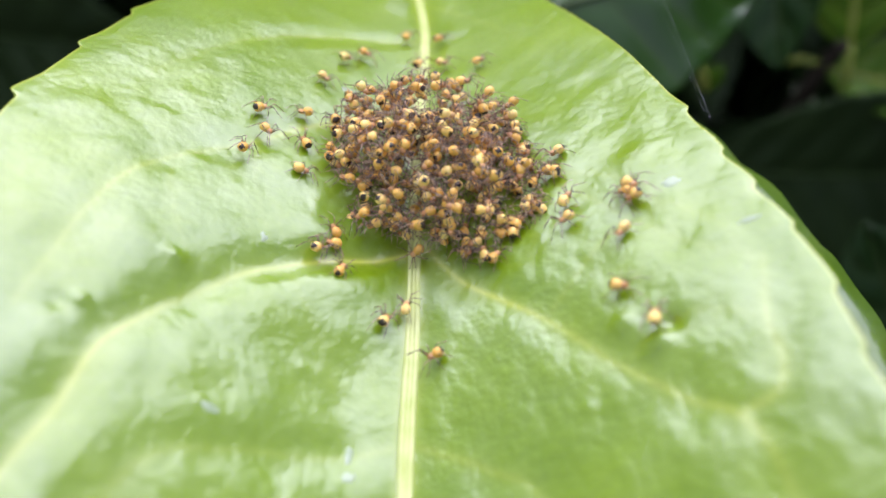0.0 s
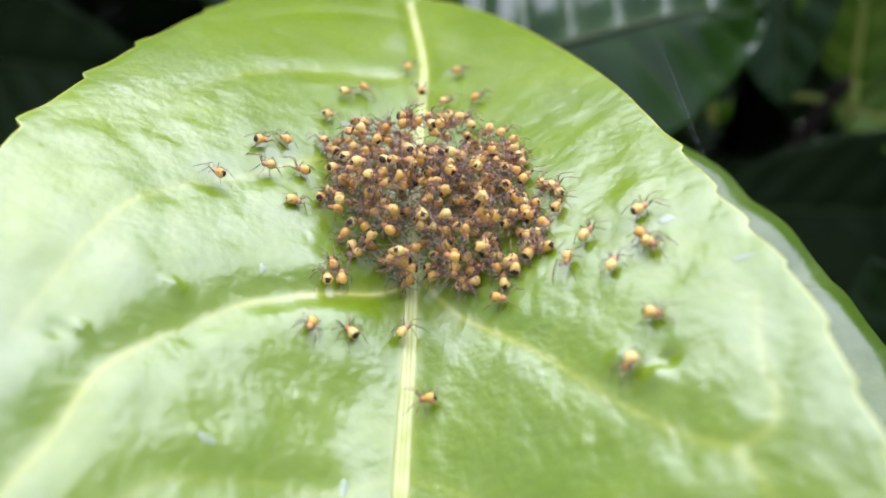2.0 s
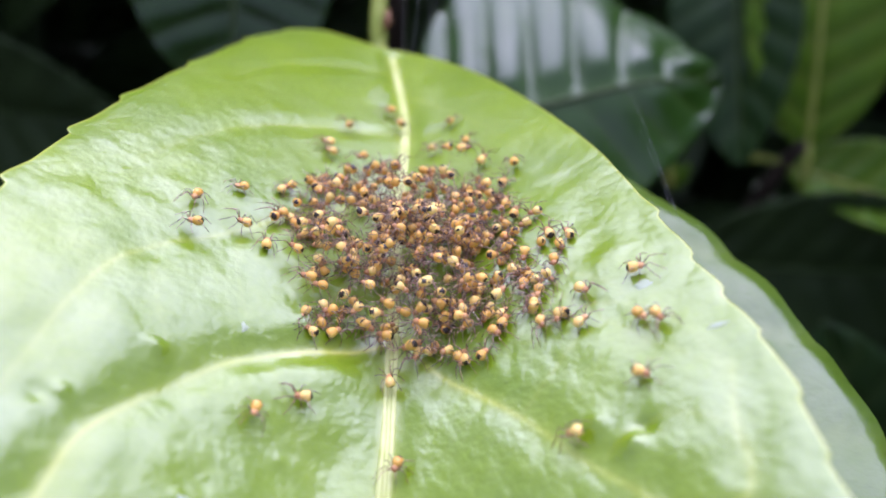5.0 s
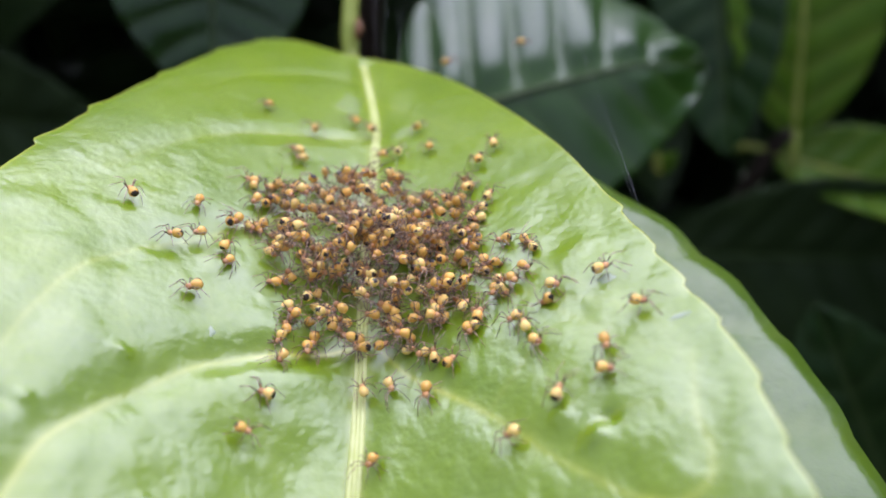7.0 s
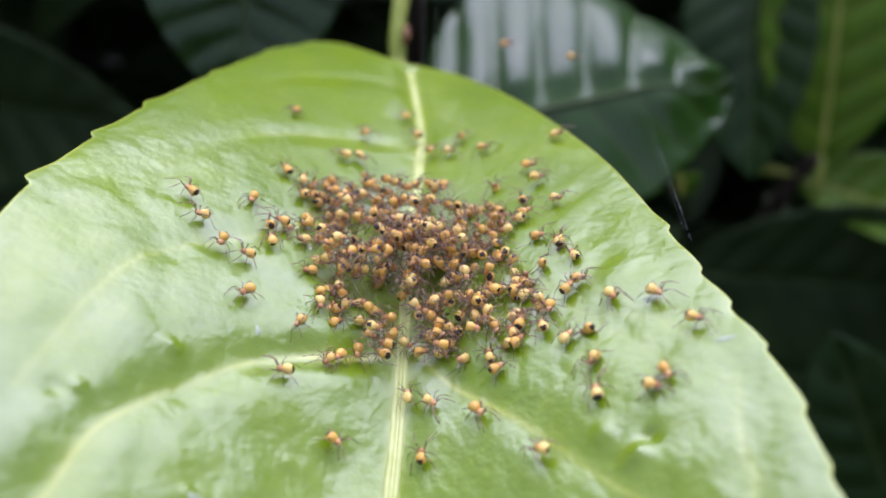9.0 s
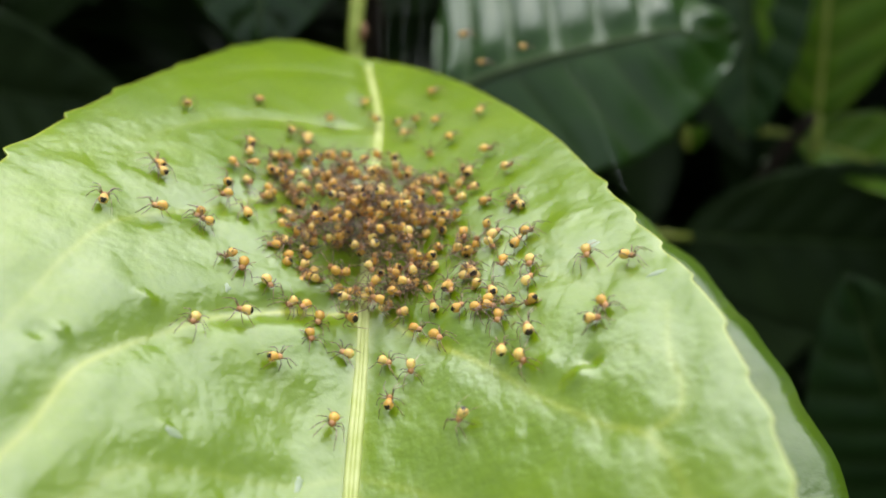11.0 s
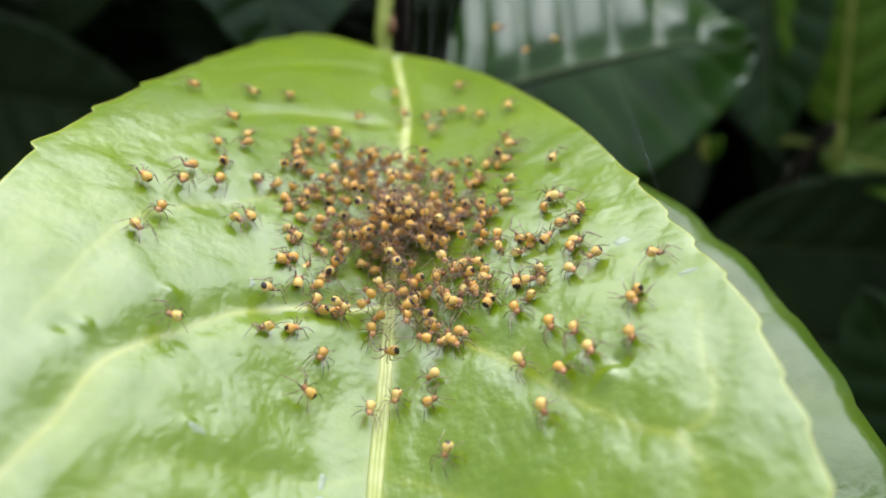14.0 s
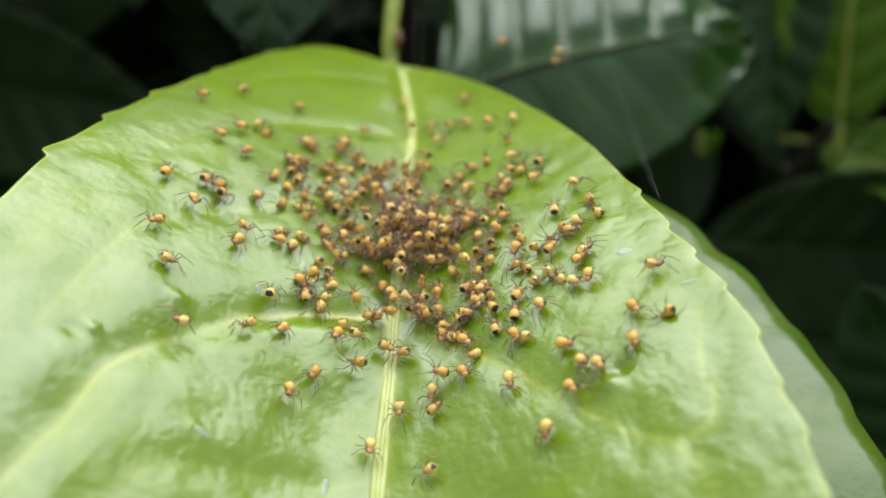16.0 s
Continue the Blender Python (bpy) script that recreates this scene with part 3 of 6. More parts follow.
def build_spider(size, spread, lift, seed, cap=(-0.86, 0.5), wide=0.55):
    """A spiderling facing +y, its feet at z = 0; spread: how far the legs reach; lift: the height of its body."""
    rng = random.Random(seed)
    ob = thing("spiderling", "orange-yellow garden spiderling with dark-tipped abdomen and dusky legs", "spider", "spiderlings")
    s = size
    abdomen = part("abdomen", ball(bmesh.new(), (0, -0.42 * s, lift + 0.16 * s), (0.50 * s, 0.58 * s, 0.47 * s), 16, 11,
                                   lambda c: Vector((c.x * (1 - 0.18 * c.y), c.y, c.z))), M_ABDOMEN, ob, "egg-yolk yellow abdomen")
    # the dark patch hugs the top and rear of the abdomen
    bm = bmesh.new()
    bmesh.ops.create_uvsphere(bm, u_segments=16, v_segments=12, radius=1)
    drop = [v for v in bm.verts if (v.co - Vector((0, cap[0], cap[1])).normalized()).length > wide + 0.12 * noise.noise(v.co * 3)]
    bmesh.ops.delete(bm, geom=drop, context="VERTS")
    for v in bm.verts:
        c = v.co
        v.co = Vector((c.x * (1 - 0.18 * c.y) * 0.52 * s, -0.42 * s + c.y * 0.6 * s, lift + 0.16 * s + c.z * 0.49 * s)) * MM
    part("dark_patch", bm, M_PATCH, abdomen, "black patch on the rear")
    part("head", ball(bmesh.new(), (0, 0.24 * s, lift + 0.05 * s), (0.34 * s, 0.37 * s, 0.27 * s), 12, 8,
                             lambda c: Vector((c.x * (1 - 0.3 * max(0, c.y)), c.y, c.z))), M_HEAD, ob, "translucent orange-brown forebody")
    for side in (-1, 1):
        for k, (ang, reach) in enumerate(((64, 1.4), (30, 1.22), (-16, 1.02), (-56, 1.3))):
            a = radians(ang + rng.uniform(-12, 12))
            L = reach * s * spread * rng.uniform(0.88, 1.1)
            d = Vector((side * math.cos(a), math.sin(a), 0))
            root = Vector((side * 0.2 * s, (0.42 - 0.11 * k) * s, lift))
            knee = root + d * L * 0.42 + Vector((0, 0, 0.42 * s * spread + rng.uniform(-0.1, 0.15) * s))
            bend = d + Vector((0, 0.35 * (1 if ang > 0 else -1), 0))
            mid = root + d * L * 0.75 + Vector((0, 0, 0.16 * s))
            foot = root + (d * 0.55 + bend * 0.45) * L * 1.05
            foot.z = 0.02
            v, f = tube([p * MM for p in (root, root.lerp(knee, 0.6), knee, mid, mid.lerp(foot, 0.6), foot)],
                        [0.062 * s * MM, 0.056 * s * MM, 0.042 * s * MM, 0.038 * s * MM, 0.03 * s * MM, 0.018 * s * MM], 5)
            part_mesh("leg", mesh_of("leg", v, f, M_LEG), ob)
    return ob


KINDS = [build_spider(0.86, 1.14, 0.42, 1, (-0.86, 0.5), 0.66), build_spider(0.9, 1.26, 0.45, 2, (-0.9, 0.3), 0.8), build_spider(0.84, 1.1, 0.38, 3, (-1, -0.3), 0.5),
         build_spider(0.86, 1.36, 0.45, 4, (-0.8, 0.5), 0.74), build_spider(0.92, 1.04, 0.42, 5, (-1, -0.1), 0.56)]
WANDERERS, HUDDLED = 81, 300
spiders = KINDS[:]
for k in range(len(KINDS), WANDERERS + HUDDLED):
    spiders.append(copy_thing(KINDS[k % len(KINDS) if k < WANDERERS else (1, 3, 0, 3, 2, 1)[k % 6]], Matrix.Identity(4)))
TILTS = random.Random(21)
tilt_of = {}
for k, ob in enumerate(spiders):
    far = 14 if k < WANDERERS else 75
    tilt_of[ob.name] = (TILTS.uniform(-far, far), TILTS.uniform(-far, far))


def on_leaf(x, y, h, yaw, tilt):
    """The pose of a spiderling whose feet are h - 0.7 over the blade, heading yaw."""
    e = 0.3
    normal = Vector((leaf_height(x - e, y) - leaf_height(x + e, y), leaf_height(x, y - e) - leaf_height(x, y + e), 2 * e)).normalized()
    turn = Vector((0, 0, 1)).rotation_difference(normal).to_matrix().to_4x4()
    z = leaf_height(x, y) + max(0.0, h - 0.7)
    return Matrix.Translation(place(x, y, z)) @ turn @ pose(0, 0, 0, 0, 0, yaw) @ pose(0, 0, 0, tilt[0], tilt[1], 0)


def crawl(ob, rows):
    """Key a spiderling: rows of seconds, x, y, height, heading."""
    walk(ob, [(t, on_leaf(x, y, h, yaw, tilt_of[ob.name])) for t, x, y, h, yaw in rows])


# the huddle loosens and sinks: seconds, centre x and y, half width, length and height, lift of its middle, gathering, straying
COLONY = [(0, 1.9, -20.9, 10.2, 10.4, 7.6, 2.2, 1.0, 0.0), (2.5, 2.3, -20.2, 11.2, 11.2, 7.1, 2.0, 1.05, 0.1), (4, 2.6, -19.2, 12.8, 12.6, 6.6, 1.9, 1.15, 0.15),
          (6.2, 2.0, -19.0, 12.8, 12.8, 6.1, 1.8, 1.2, 0.22), (8, 1.5, -18.9, 12.6, 12.9, 5.7, 1.7, 1.25, 0.28), (10.2, 0.9, -18.3, 12.2, 13.0, 5.2, 1.6, 1.35, 0.36),
          (12.5, 0.6, -18.2, 13.2, 14.4, 4.7, 1.5, 1.4, 0.45), (14.5, 1.2, -19.6, 13.8, 15.6, 4.2, 1.4, 1.45, 0.52), (16, 1.3, -19.0, 14.6, 16.6, 3.8, 1.3, 1.45, 0.56)]


def huddle(ob, n):
    """Key one spiderling of the huddle: it keeps its bearing and its layer in the heap, and shuffles about its place."""
    rng = random.Random(400 + n)
    c, a, rho = 1 - 1.25 * (n + 0.5) / HUDDLED, n * 2.399963 + rng.uniform(-0.3, 0.3), rng.uniform(0.08, 1) ** 0.5
    side, up = rho * math.sqrt(1 - c * c), rho * c
    stray = max(0.0, rng.gauss(0.1, 0.6)) if side > 0.45 else 0.0
    yaw, turn, ph = rng.uniform(0, 360), rng.uniform(-30, 30), rng.uniform(0, 6.28)
    rows = []
    for i, (t, cx, cy, rx, ry, rz, lift, gather, loose) in enumerate(COLONY):
        r = side ** gather * (1 + loose * stray)
        wob = 0.2 + 0.9 * loose
        b = a + 0.12 * math.sin(ph + 1.7 * i)
        y = cy + r * ry * math.sin(b) + wob * rng.uniform(-1.2, 1.2)
        x = cx + 0.93 * r * rx * math.cos(b) - 0.28 * (y - cy) + wob * rng.uniform(-1, 1)
        heap = leaf_height(0, cy) + 0.8 * (leaf_height(0, y) - leaf_height(0, cy)) + lift + up * rz / (1 + 2 * loose * stray)
        rows.append((t, x, y, max(0.7, heap - leaf_height(x, y)), yaw + turn * math.sin(ph + 0.9 * i)))
    crawl(ob, rows)


def step(leg, phase):
    """A walking leg swings to and fro about its hip."""
    hip = Vector((0, 0, 0))
    for v in leg.data.vertices[:5]:
        hip += v.co / 5
    there, back = Matrix.Translation(hip), Matrix.Translation(-hip)
    walk(leg, [(t * 0.8, there @ pose(0, 0, 0, 0, 0, 11 * math.sin(2.4 * t + phase)) @ back) for t in range(21)])


def motions():
    # the shrub behind sways against the leaf: seconds, shift
    drift = [
        (0, -1.7, 0, -1.6),
        (0.5, 0.5, 0, -2.2),
        (1, -1.1, 0, 3.5),
        (1.5, 1.3, 0, 3.2),
        (2, 1.5, 0, -1.1),
        (2.5, 0.9, 0, -4.7),
        (3, 2.2, 0, -5.0),
        (3.5, 2.1, 0, -5.4),
        (4, -2.6, 0, -9.3),
        (4.2, -0.2, 0, -8.4),
        (6.3, -4.3, 0, -1.9),
        (6.5, -3.8, 0, -2.3),
        (7, 0.0, 0, 0.0),
        (7.5, -0.4, 0, 0.2),
        (8, -1.3, 0, -5.8),
        (8.5, -1.4, 0, -8.5),
        (9, -3.1, 0, -1.1),
        (11.3, 8.1, 0, 11.4),
        (11.5, 4.8, 0, 12.8),
        (12, 2.2, 0, 13.7),
        (12.5, 0.1, 0, 9.5),
        (13, 0.9, 0, 2.3),
        (13.5, 2.3, 0, -0.4),
        (14, 4.8, 0, 6.0),
        (14.5, 2.4, 0, 9.0),
        (15, 4.8, 0, 9.2),
        (15.5, 6.1, 0, 10.3),
        (16, 2.4, 0, 10.8),
    ]
    # the leaf underneath slides sideways in the breeze: seconds, shift
    under = [(0, -2.5), (1, -1.6), (2.5, -0.3), (4.2, 0.6), (6.3, 0), (8.4, 0.0), (8.8, -5.5), (9.2, -6.0), (11.3, -1.0), (12.5, 0), (16, 0)]
    walk(second, [(t, pose(dx * MM, 0, -0.1 * abs(dx) * MM)) for t, dx in under])
    for ob in SWAYING:
        walk(ob, [(t, pose(dx * MM, dy * MM, dz * MM)) for t, dx, dy, dz in drift])
    crawl(spiders[0], [(0, -13.9, -22.6, 0.7, 338), (0.5, -15.3, -22.8, 0.7, 413), (1, -15.6, -23.0, 0.7, 421), (1.5, -15.6, -23.4, 0.7, 425), (2, -15.9, -23.1, 0.7, 413), (2.5, -16.2, -22.5, 0.7, 382), (3, -16.7, -22.3, 0.7, 425), (3.5, -16.7, -22.2, 0.7, 437), (4.2, -17.1, -22.2, 0.7, 446), (6.3, -15.4, -22.5, 0.7, 449), (8, -15.7, -22.5, 0.7, 456), (8.5, -15.6, -23.1, 0.7, 531), (11.3, -14.7, -24.4, 0.7, 517), (11.5, -15.6, -24.8, 0.7, 476), (12, -16.1, -24.9, 0.7, 458), (12.5, -17.1, -26.0, 0.7, 498), (13, -17.8, -26.7, 0.7, 494), (13.5, -19.1, -27.0, 0.7, 463), (14, -19.2, -27.7, 0.7, 529), (14.5, -18.9, -28.2, 0.7, 573), (15, -18.7, -29.2, 0.7, 548), (15.5, -19.1, -28.8, 0.7, 473), (16, -19.9, -29.1, 0.7, 473)])
    crawl(spiders[1], [(0, -13.3, -16.2, 0.7, 312), (2, -13.3, -16.2, 0.7, 303), (2.5, -14.1, -16.6, 0.7, 378), (3, -15.6, -17.0, 0.7, 453), (3.5, -16.8, -17.3, 0.7, 464), (4, -16.4, -18.0, 0.7, 539), (4.2, -16.4, -18.4, 0.7, 536), (6.3, -19.5, -19.0, 0.7, 461), (6.5, -19.7, -18.8, 0.7, 392), (7.5, -19.7, -18.3, 0.7, 401), (8, -19.4, -18.1, 0.7, 406), (8.5, -19.2, -18.3, 0.7, 417), (11.5, -19.4, -18.6, 0.7, 414), (12, -19.4, -19.2, 0.7, 489), (12.5, -19.4, -19.3, 0.7, 494), (13, -19.6, -18.8, 0.7, 419), (13.5, -19.1, -19.7, 0.7, 494), (14, -18.7, -19.7, 0.7, 493), (14.5, -18.5, -20.4, 0.7, 556), (15, -18.3, -20.2, 0.7, 569), (15.5, -17.5, -20.5, 0.7, 611), (16, -17.7, -19.8, 0.7, 686)])
    crawl(spiders[2], [(0, -9.9, -14.6, 0.7, 97), (1, -9.9, -14.6, 0.7, 103), (1.5, -10.9, -15.4, 0.7, 127), (2, -11.7, -14.7, 0.7, 52), (2.5, -12.1, -14.3, 0.7, 44), (3, -12.5, -14.5, 0.7, 119), (3.5, -12.5, -14.2, 0.7, 116), (4, -12.9, -14.2, 0.7, 94), (6.3, -14.6, -16.0, 0.7, 135), (6.5, -14.4, -16.0, 0.7, 210), (7, -14.5, -16.7, 0.7, 171), (7.5, -14.6, -16.4, 0.7, 168), (8, -14.3, -16.2, 0.7, 179), (8.5, -14.3, -16.2, 0.7, 166), (11.3, -13.2, -13.2, 0.7, 241), (11.5, -13.6, -13.4, 0.7, 166), (12, -15.2, -14.7, 0.7, 130), (12.5, -17.2, -14.1, 0.7, 74), (13, -17.4, -12.9, 0.7, 10), (13.5, -17.6, -12.9, 0.7, 4), (14, -17.5, -13.3, 0.7, 14), (15, -17.6, -12.7, 0.7, 1), (15.5, -18.1, -10.6, 0.7, 12), (16, -18.8, -10.0, 0.7, 54)])
    crawl(spiders[3], [(0, -12.4, -19.3, 0.7, 231), (0.5, -12.2, -19.8, 0.7, 203), (1, -12.5, -20.4, 0.7, 156), (1.5, -12.5, -20.2, 0.7, 153), (2.5, -12.7, -19.2, 0.7, 78), (3, -12.8, -19.7, 0.7, 153), (3.5, -13.4, -19.9, 0.7, 108), (4, -13.1, -19.9, 0.7, 96), (6.5, -13.4, -20.5, 0.7, 85), (7, -13.9, -21.2, 0.7, 137), (7.5, -14.7, -21.0, 0.7, 76), (8, -15.2, -20.4, 0.7, 41), (8.5, -16.8, -21.5, 0.7, 116), (11.3, -18.9, -19.3, 0.7, 43), (11.5, -18.9, -20.3, 0.7, 118), (12, -19.0, -21.5, 0.7, 176), (12.5, -18.9, -21.8, 0.7, 174), (13, -18.9, -21.7, 0.7, 169), (13.5, -18.8, -22.3, 0.7, 185), (14, -18.6, -22.5, 0.7, 182), (14.5, -18.6, -22.8, 0.7, 170), (16, -17.9, -24.2, 0.7, 208)])
    crawl(spiders[4], [(0, -9.2, -22.8, 0.7, 273), (1, -9.8, -23.5, 0.7, 198), (1.5, -9.5, -23.6, 0.7, 208), (2, -9.7, -22.9, 0.7, 283), (2.5, -10.0, -22.6, 0.7, 358), (3, -10.4, -21.6, 0.7, 381), (4, -10.4, -21.4, 0.7, 368), (6.5, -11.5, -21.3, 0.7, 355), (7, -11.5, -21.3, 0.7, 345), (8, -11.7, -20.4, 0.7, 375), (8.5, -11.8, -20.6, 0.7, 377), (11.3, -10.8, -20.7, 0.7, 389), (11.5, -10.4, -21.2, 0.7, 314), (12, -10.6, -21.7, 0.7, 239), (12.5, -10.2, -21.5, 0.7, 248), (13, -10.8, -20.9, 0.7, 323), (14, -12.7, -23.4, 0.7, 398), (14.5, -13.2, -25.2, 0.7, 473), (15, -13.2, -25.5, 0.7, 477), (15.5, -13.4, -26.0, 0.7, 515), (16, -13.8, -27.2, 0.7, 522)])
    crawl(spiders[5], [(0, -4.7, -13.3, 0.7, 91), (0.5, -5.8, -13.3, 0.7, 90), (1, -6.7, -15.1, 0.7, 155), (1.5, -7.0, -14.3, 0.7, 80), (2, -8.4, -12.7, 0.7, 41), (2.5, -8.8, -12.6, 0.7, 44), (3, -9.1, -11.5, 0.7, 13), (3.5, -9.4, -11.2, 0.7, 49), (4, -9.9, -11.3, 0.7, 103), (4.2, -10.1, -11.5, 0.7, 137), (6.3, -9.8, -12.6, 0.7, 126), (7, -10.1, -13.3, 0.7, 160), (7.5, -10.6, -12.9, 0.7, 85), (8, -10.7, -11.8, 0.7, 10), (8.5, -10.5, -12.1, 0.7, 16), (11.3, -9.2, -11.6, 0.7, 24), (11.5, -9.2, -11.2, 0.7, -1), (12, -9.3, -11.3, 0.7, 6), (12.5, -9.1, -10.3, 0.7, -9), (13, -9.6, -9.4, 0.7, 29), (13.5, -10.0, -9.3, 0.7, 82), (14, -10.2, -10.2, 0.7, 157), (15, -10.8, -10.3, 0.7, 153), (16, -11.0, -10.0, 0.7, 161)])
    crawl(spiders[6], [(0, -9.4, -18.8, 0.7, 35), (0.5, -9.4, -18.6, 0.7, 27), (1, -9.6, -19.1, 0.7, 102), (1.5, -9.8, -18.9, 0.7, 115), (3, -9.9, -17.0, 0.7, 40), (3.5, -10.0, -16.7, 0.7, 53), (4, -9.9, -16.6, 0.7, 50), (4.2, -10.0, -16.8, 0.7, 125), (6.3, -10.9, -16.4, 0.7, 126), (6.5, -11.0, -16.5, 0.7, 140), (7, -11.3, -17.5, 0.7, 164), (7.5, -11.5, -17.3, 0.7, 166), (8, -11.5, -16.8, 0.7, 91), (8.5, -11.5, -17.0, 0.7, 81), (11.3, -13.9, -19.5, 0.7, 137), (12, -15.1, -19.3, 0.7, 81), (12.5, -15.3, -18.9, 0.7, 27), (13, -15.7, -19.0, 0.7, 98), (13.5, -15.9, -19.4, 0.7, 148), (14, -16.1, -20.2, 0.7, 168), (14.5, -16.3, -20.6, 0.7, 157), (15.5, -16.5, -20.6, 0.7, 165), (16, -16.9, -20.1, 0.7, 90)])
    crawl(spiders[7], [(0, -6.2, -28.1, 0.7, 33), (0.5, -6.2, -28.1, 0.7, 38), (1, -6.3, -28.5, 0.7, 33), (1.5, -6.3, -28.4, 0.7, 21), (3, -5.9, -27.4, 0.7, 24), (3.5, -5.8, -27.2, 0.7, 23), (4, -5.7, -27.3, 0.7, 15), (6.5, -5.8, -28.3, 0.7, 28), (7, -5.9, -28.2, 0.7, 17), (7.5, -5.8, -27.9, 0.7, 23), (8, -5.4, -27.2, 0.7, -34), (8.5, -5.4, -27.3, 0.7, -42), (11.3, -4.7, -26.0, 0.7, -33), (11.5, -4.8, -26.1, 0.7, -43), (12, -4.4, -26.1, 0.7, -87), (12.5, -2.6, -25.6, 0.7, -75), (13, -1.5, -24.7, 0.7, -53), (13.5, -1.0, -24.2, 0.7, -48), (14.5, -0.8, -25.4, 0.7, -123), (15, -0.9, -25.9, 0.7, -198), (15.5, -1.1, -26.0, 0.7, -202), (16, -0.9, -25.9, 0.7, -192)])
    crawl(spiders[8], [(0, -7.2, -30.8, 0.7, 316), (0.5, -7.1, -30.7, 0.7, 324), (1, -7.1, -31.1, 0.7, 337), (1.5, -6.3, -30.7, 0.7, 294), (2, -6.4, -30.1, 0.7, 367), (2.5, -6.2, -29.8, 0.7, 360), (3, -5.8, -29.3, 0.7, 320), (3.5, -6.2, -29.1, 0.7, 395), (4.2, -6.5, -29.1, 0.7, 402), (6.5, -5.9, -31.0, 0.7, 477), (7, -6.1, -31.7, 0.7, 524), (7.5, -6.0, -31.6, 0.7, 525), (8, -5.6, -31.4, 0.7, 511), (8.5, -5.7, -31.7, 0.7, 512), (11.3, -6.2, -30.5, 0.7, 511), (12, -6.2, -31.3, 0.7, 538), (13, -6.2, -30.9, 0.7, 536), (16, -6.3, -30.9, 0.7, 531)])
    crawl(spiders[9], [(0, -6.4, -29.9, 0.7, 112), (0.5, -6.3, -29.9, 0.7, 106), (1, -6.2, -30.1, 0.7, 102), (1.5, -5.4, -29.9, 0.7, 27), (2, -5.5, -29.2, 0.7, 8), (3, -4.7, -28.4, 0.7, -44), (3.5, -4.7, -28.2, 0.7, -30), (4, -4.6, -28.4, 0.7, -40), (4.2, -4.7, -28.5, 0.7, -43), (6.3, -3.7, -28.3, 0.7, -50), (6.5, -4.1, -28.8, 0.7, -125), (7, -4.0, -30.2, 0.7, -175), (7.5, -4.9, -30.4, 0.7, -250), (8, -4.6, -30.5, 0.7, -238), (8.5, -5.0, -31.1, 0.7, -217), (11.5, -5.0, -30.4, 0.7, -209), (12, -4.6, -30.7, 0.7, -134), (12.5, -4.1, -30.5, 0.7, -64), (13, -4.2, -30.2, 0.7, -54), (13.5, -4.1, -30.3, 0.7, -48), (14, -4.1, -30.7, 0.7, -35), (14.5, -4.5, -31.2, 0.7, -110), (15, -4.5, -32.7, 0.7, -179), (15.5, -4.6, -33.2, 0.7, -193), (16, -4.5, -33.2, 0.7, -197)])
    crawl(spiders[10], [(0, -5.4, -31.9, 0.7, 338), (0.5, -6.4, -33.1, 0.7, 413), (1, -7.1, -34.6, 0.7, 488), (1.5, -7.5, -35.4, 0.7, 516), (2, -7.3, -35.4, 0.7, 525), (2.5, -8.0, -35.6, 0.7, 466), (3, -9.1, -36.1, 0.7, 478), (3.5, -9.8, -37.4, 0.7, 510), (4, -9.6, -38.6, 0.7, 547), (4.2, -9.6, -38.5, 0.7, 534), (6.5, -8.5, -39.5, 0.7, 545), (7, -7.8, -39.3, 0.7, 620), (7.5, -6.7, -38.7, 0.7, 660), (8, -5.1, -38.4, 0.7, 641), (8.5, -4.2, -38.8, 0.7, 602), (11.5, -7.2, -36.8, 0.7, 677), (12, -7.8, -36.9, 0.7, 752), (12.5, -8.2, -35.7, 0.7, 740), (13.5, -7.9, -35.1, 0.7, 730), (14, -7.4, -34.7, 0.7, 662), (14.5, -7.5, -34.6, 0.7, 654), (15, -7.7, -34.9, 0.7, 652), (15.5, -8.2, -35.2, 0.7, 577), (16, -8.9, -35.1, 0.7, 502)])
    crawl(spiders[11], [(0, -1.8, -35.8, 0.7, 338), (0.5, -2.8, -35.8, 0.7, 413), (1.5, -4.0, -34.8, 0.7, 409), (2, -4.3, -34.6, 0.7, 399), (2.5, -4.4, -34.6, 0.7, 394), (3, -4.3, -34.9, 0.7, 386), (3.5, -4.9, -35.3, 0.7, 461), (4, -5.2, -35.9, 0.7, 514), (4.2, -5.6, -35.9, 0.7, 457), (6.3, -6.7, -36.0, 0.7, 456), (6.5, -6.6, -35.9, 0.7, 459), (7.5, -7.2, -35.0, 0.7, 395), (8, -7.6, -34.3, 0.7, 388), (8.5, -8.3, -34.3, 0.7, 458), (11.3, -9.9, -33.3, 0.7, 447), (12, -10.5, -32.2, 0.7, 387), (12.5, -10.4, -32.1, 0.7, 388), (13, -9.7, -31.6, 0.7, 313), (14, -9.9, -31.8, 0.7, 304), (14.5, -10.0, -32.1, 0.7, 315), (15.5, -10.3, -32.1, 0.7, 309), (16, -10.2, -31.7, 0.7, 348)])
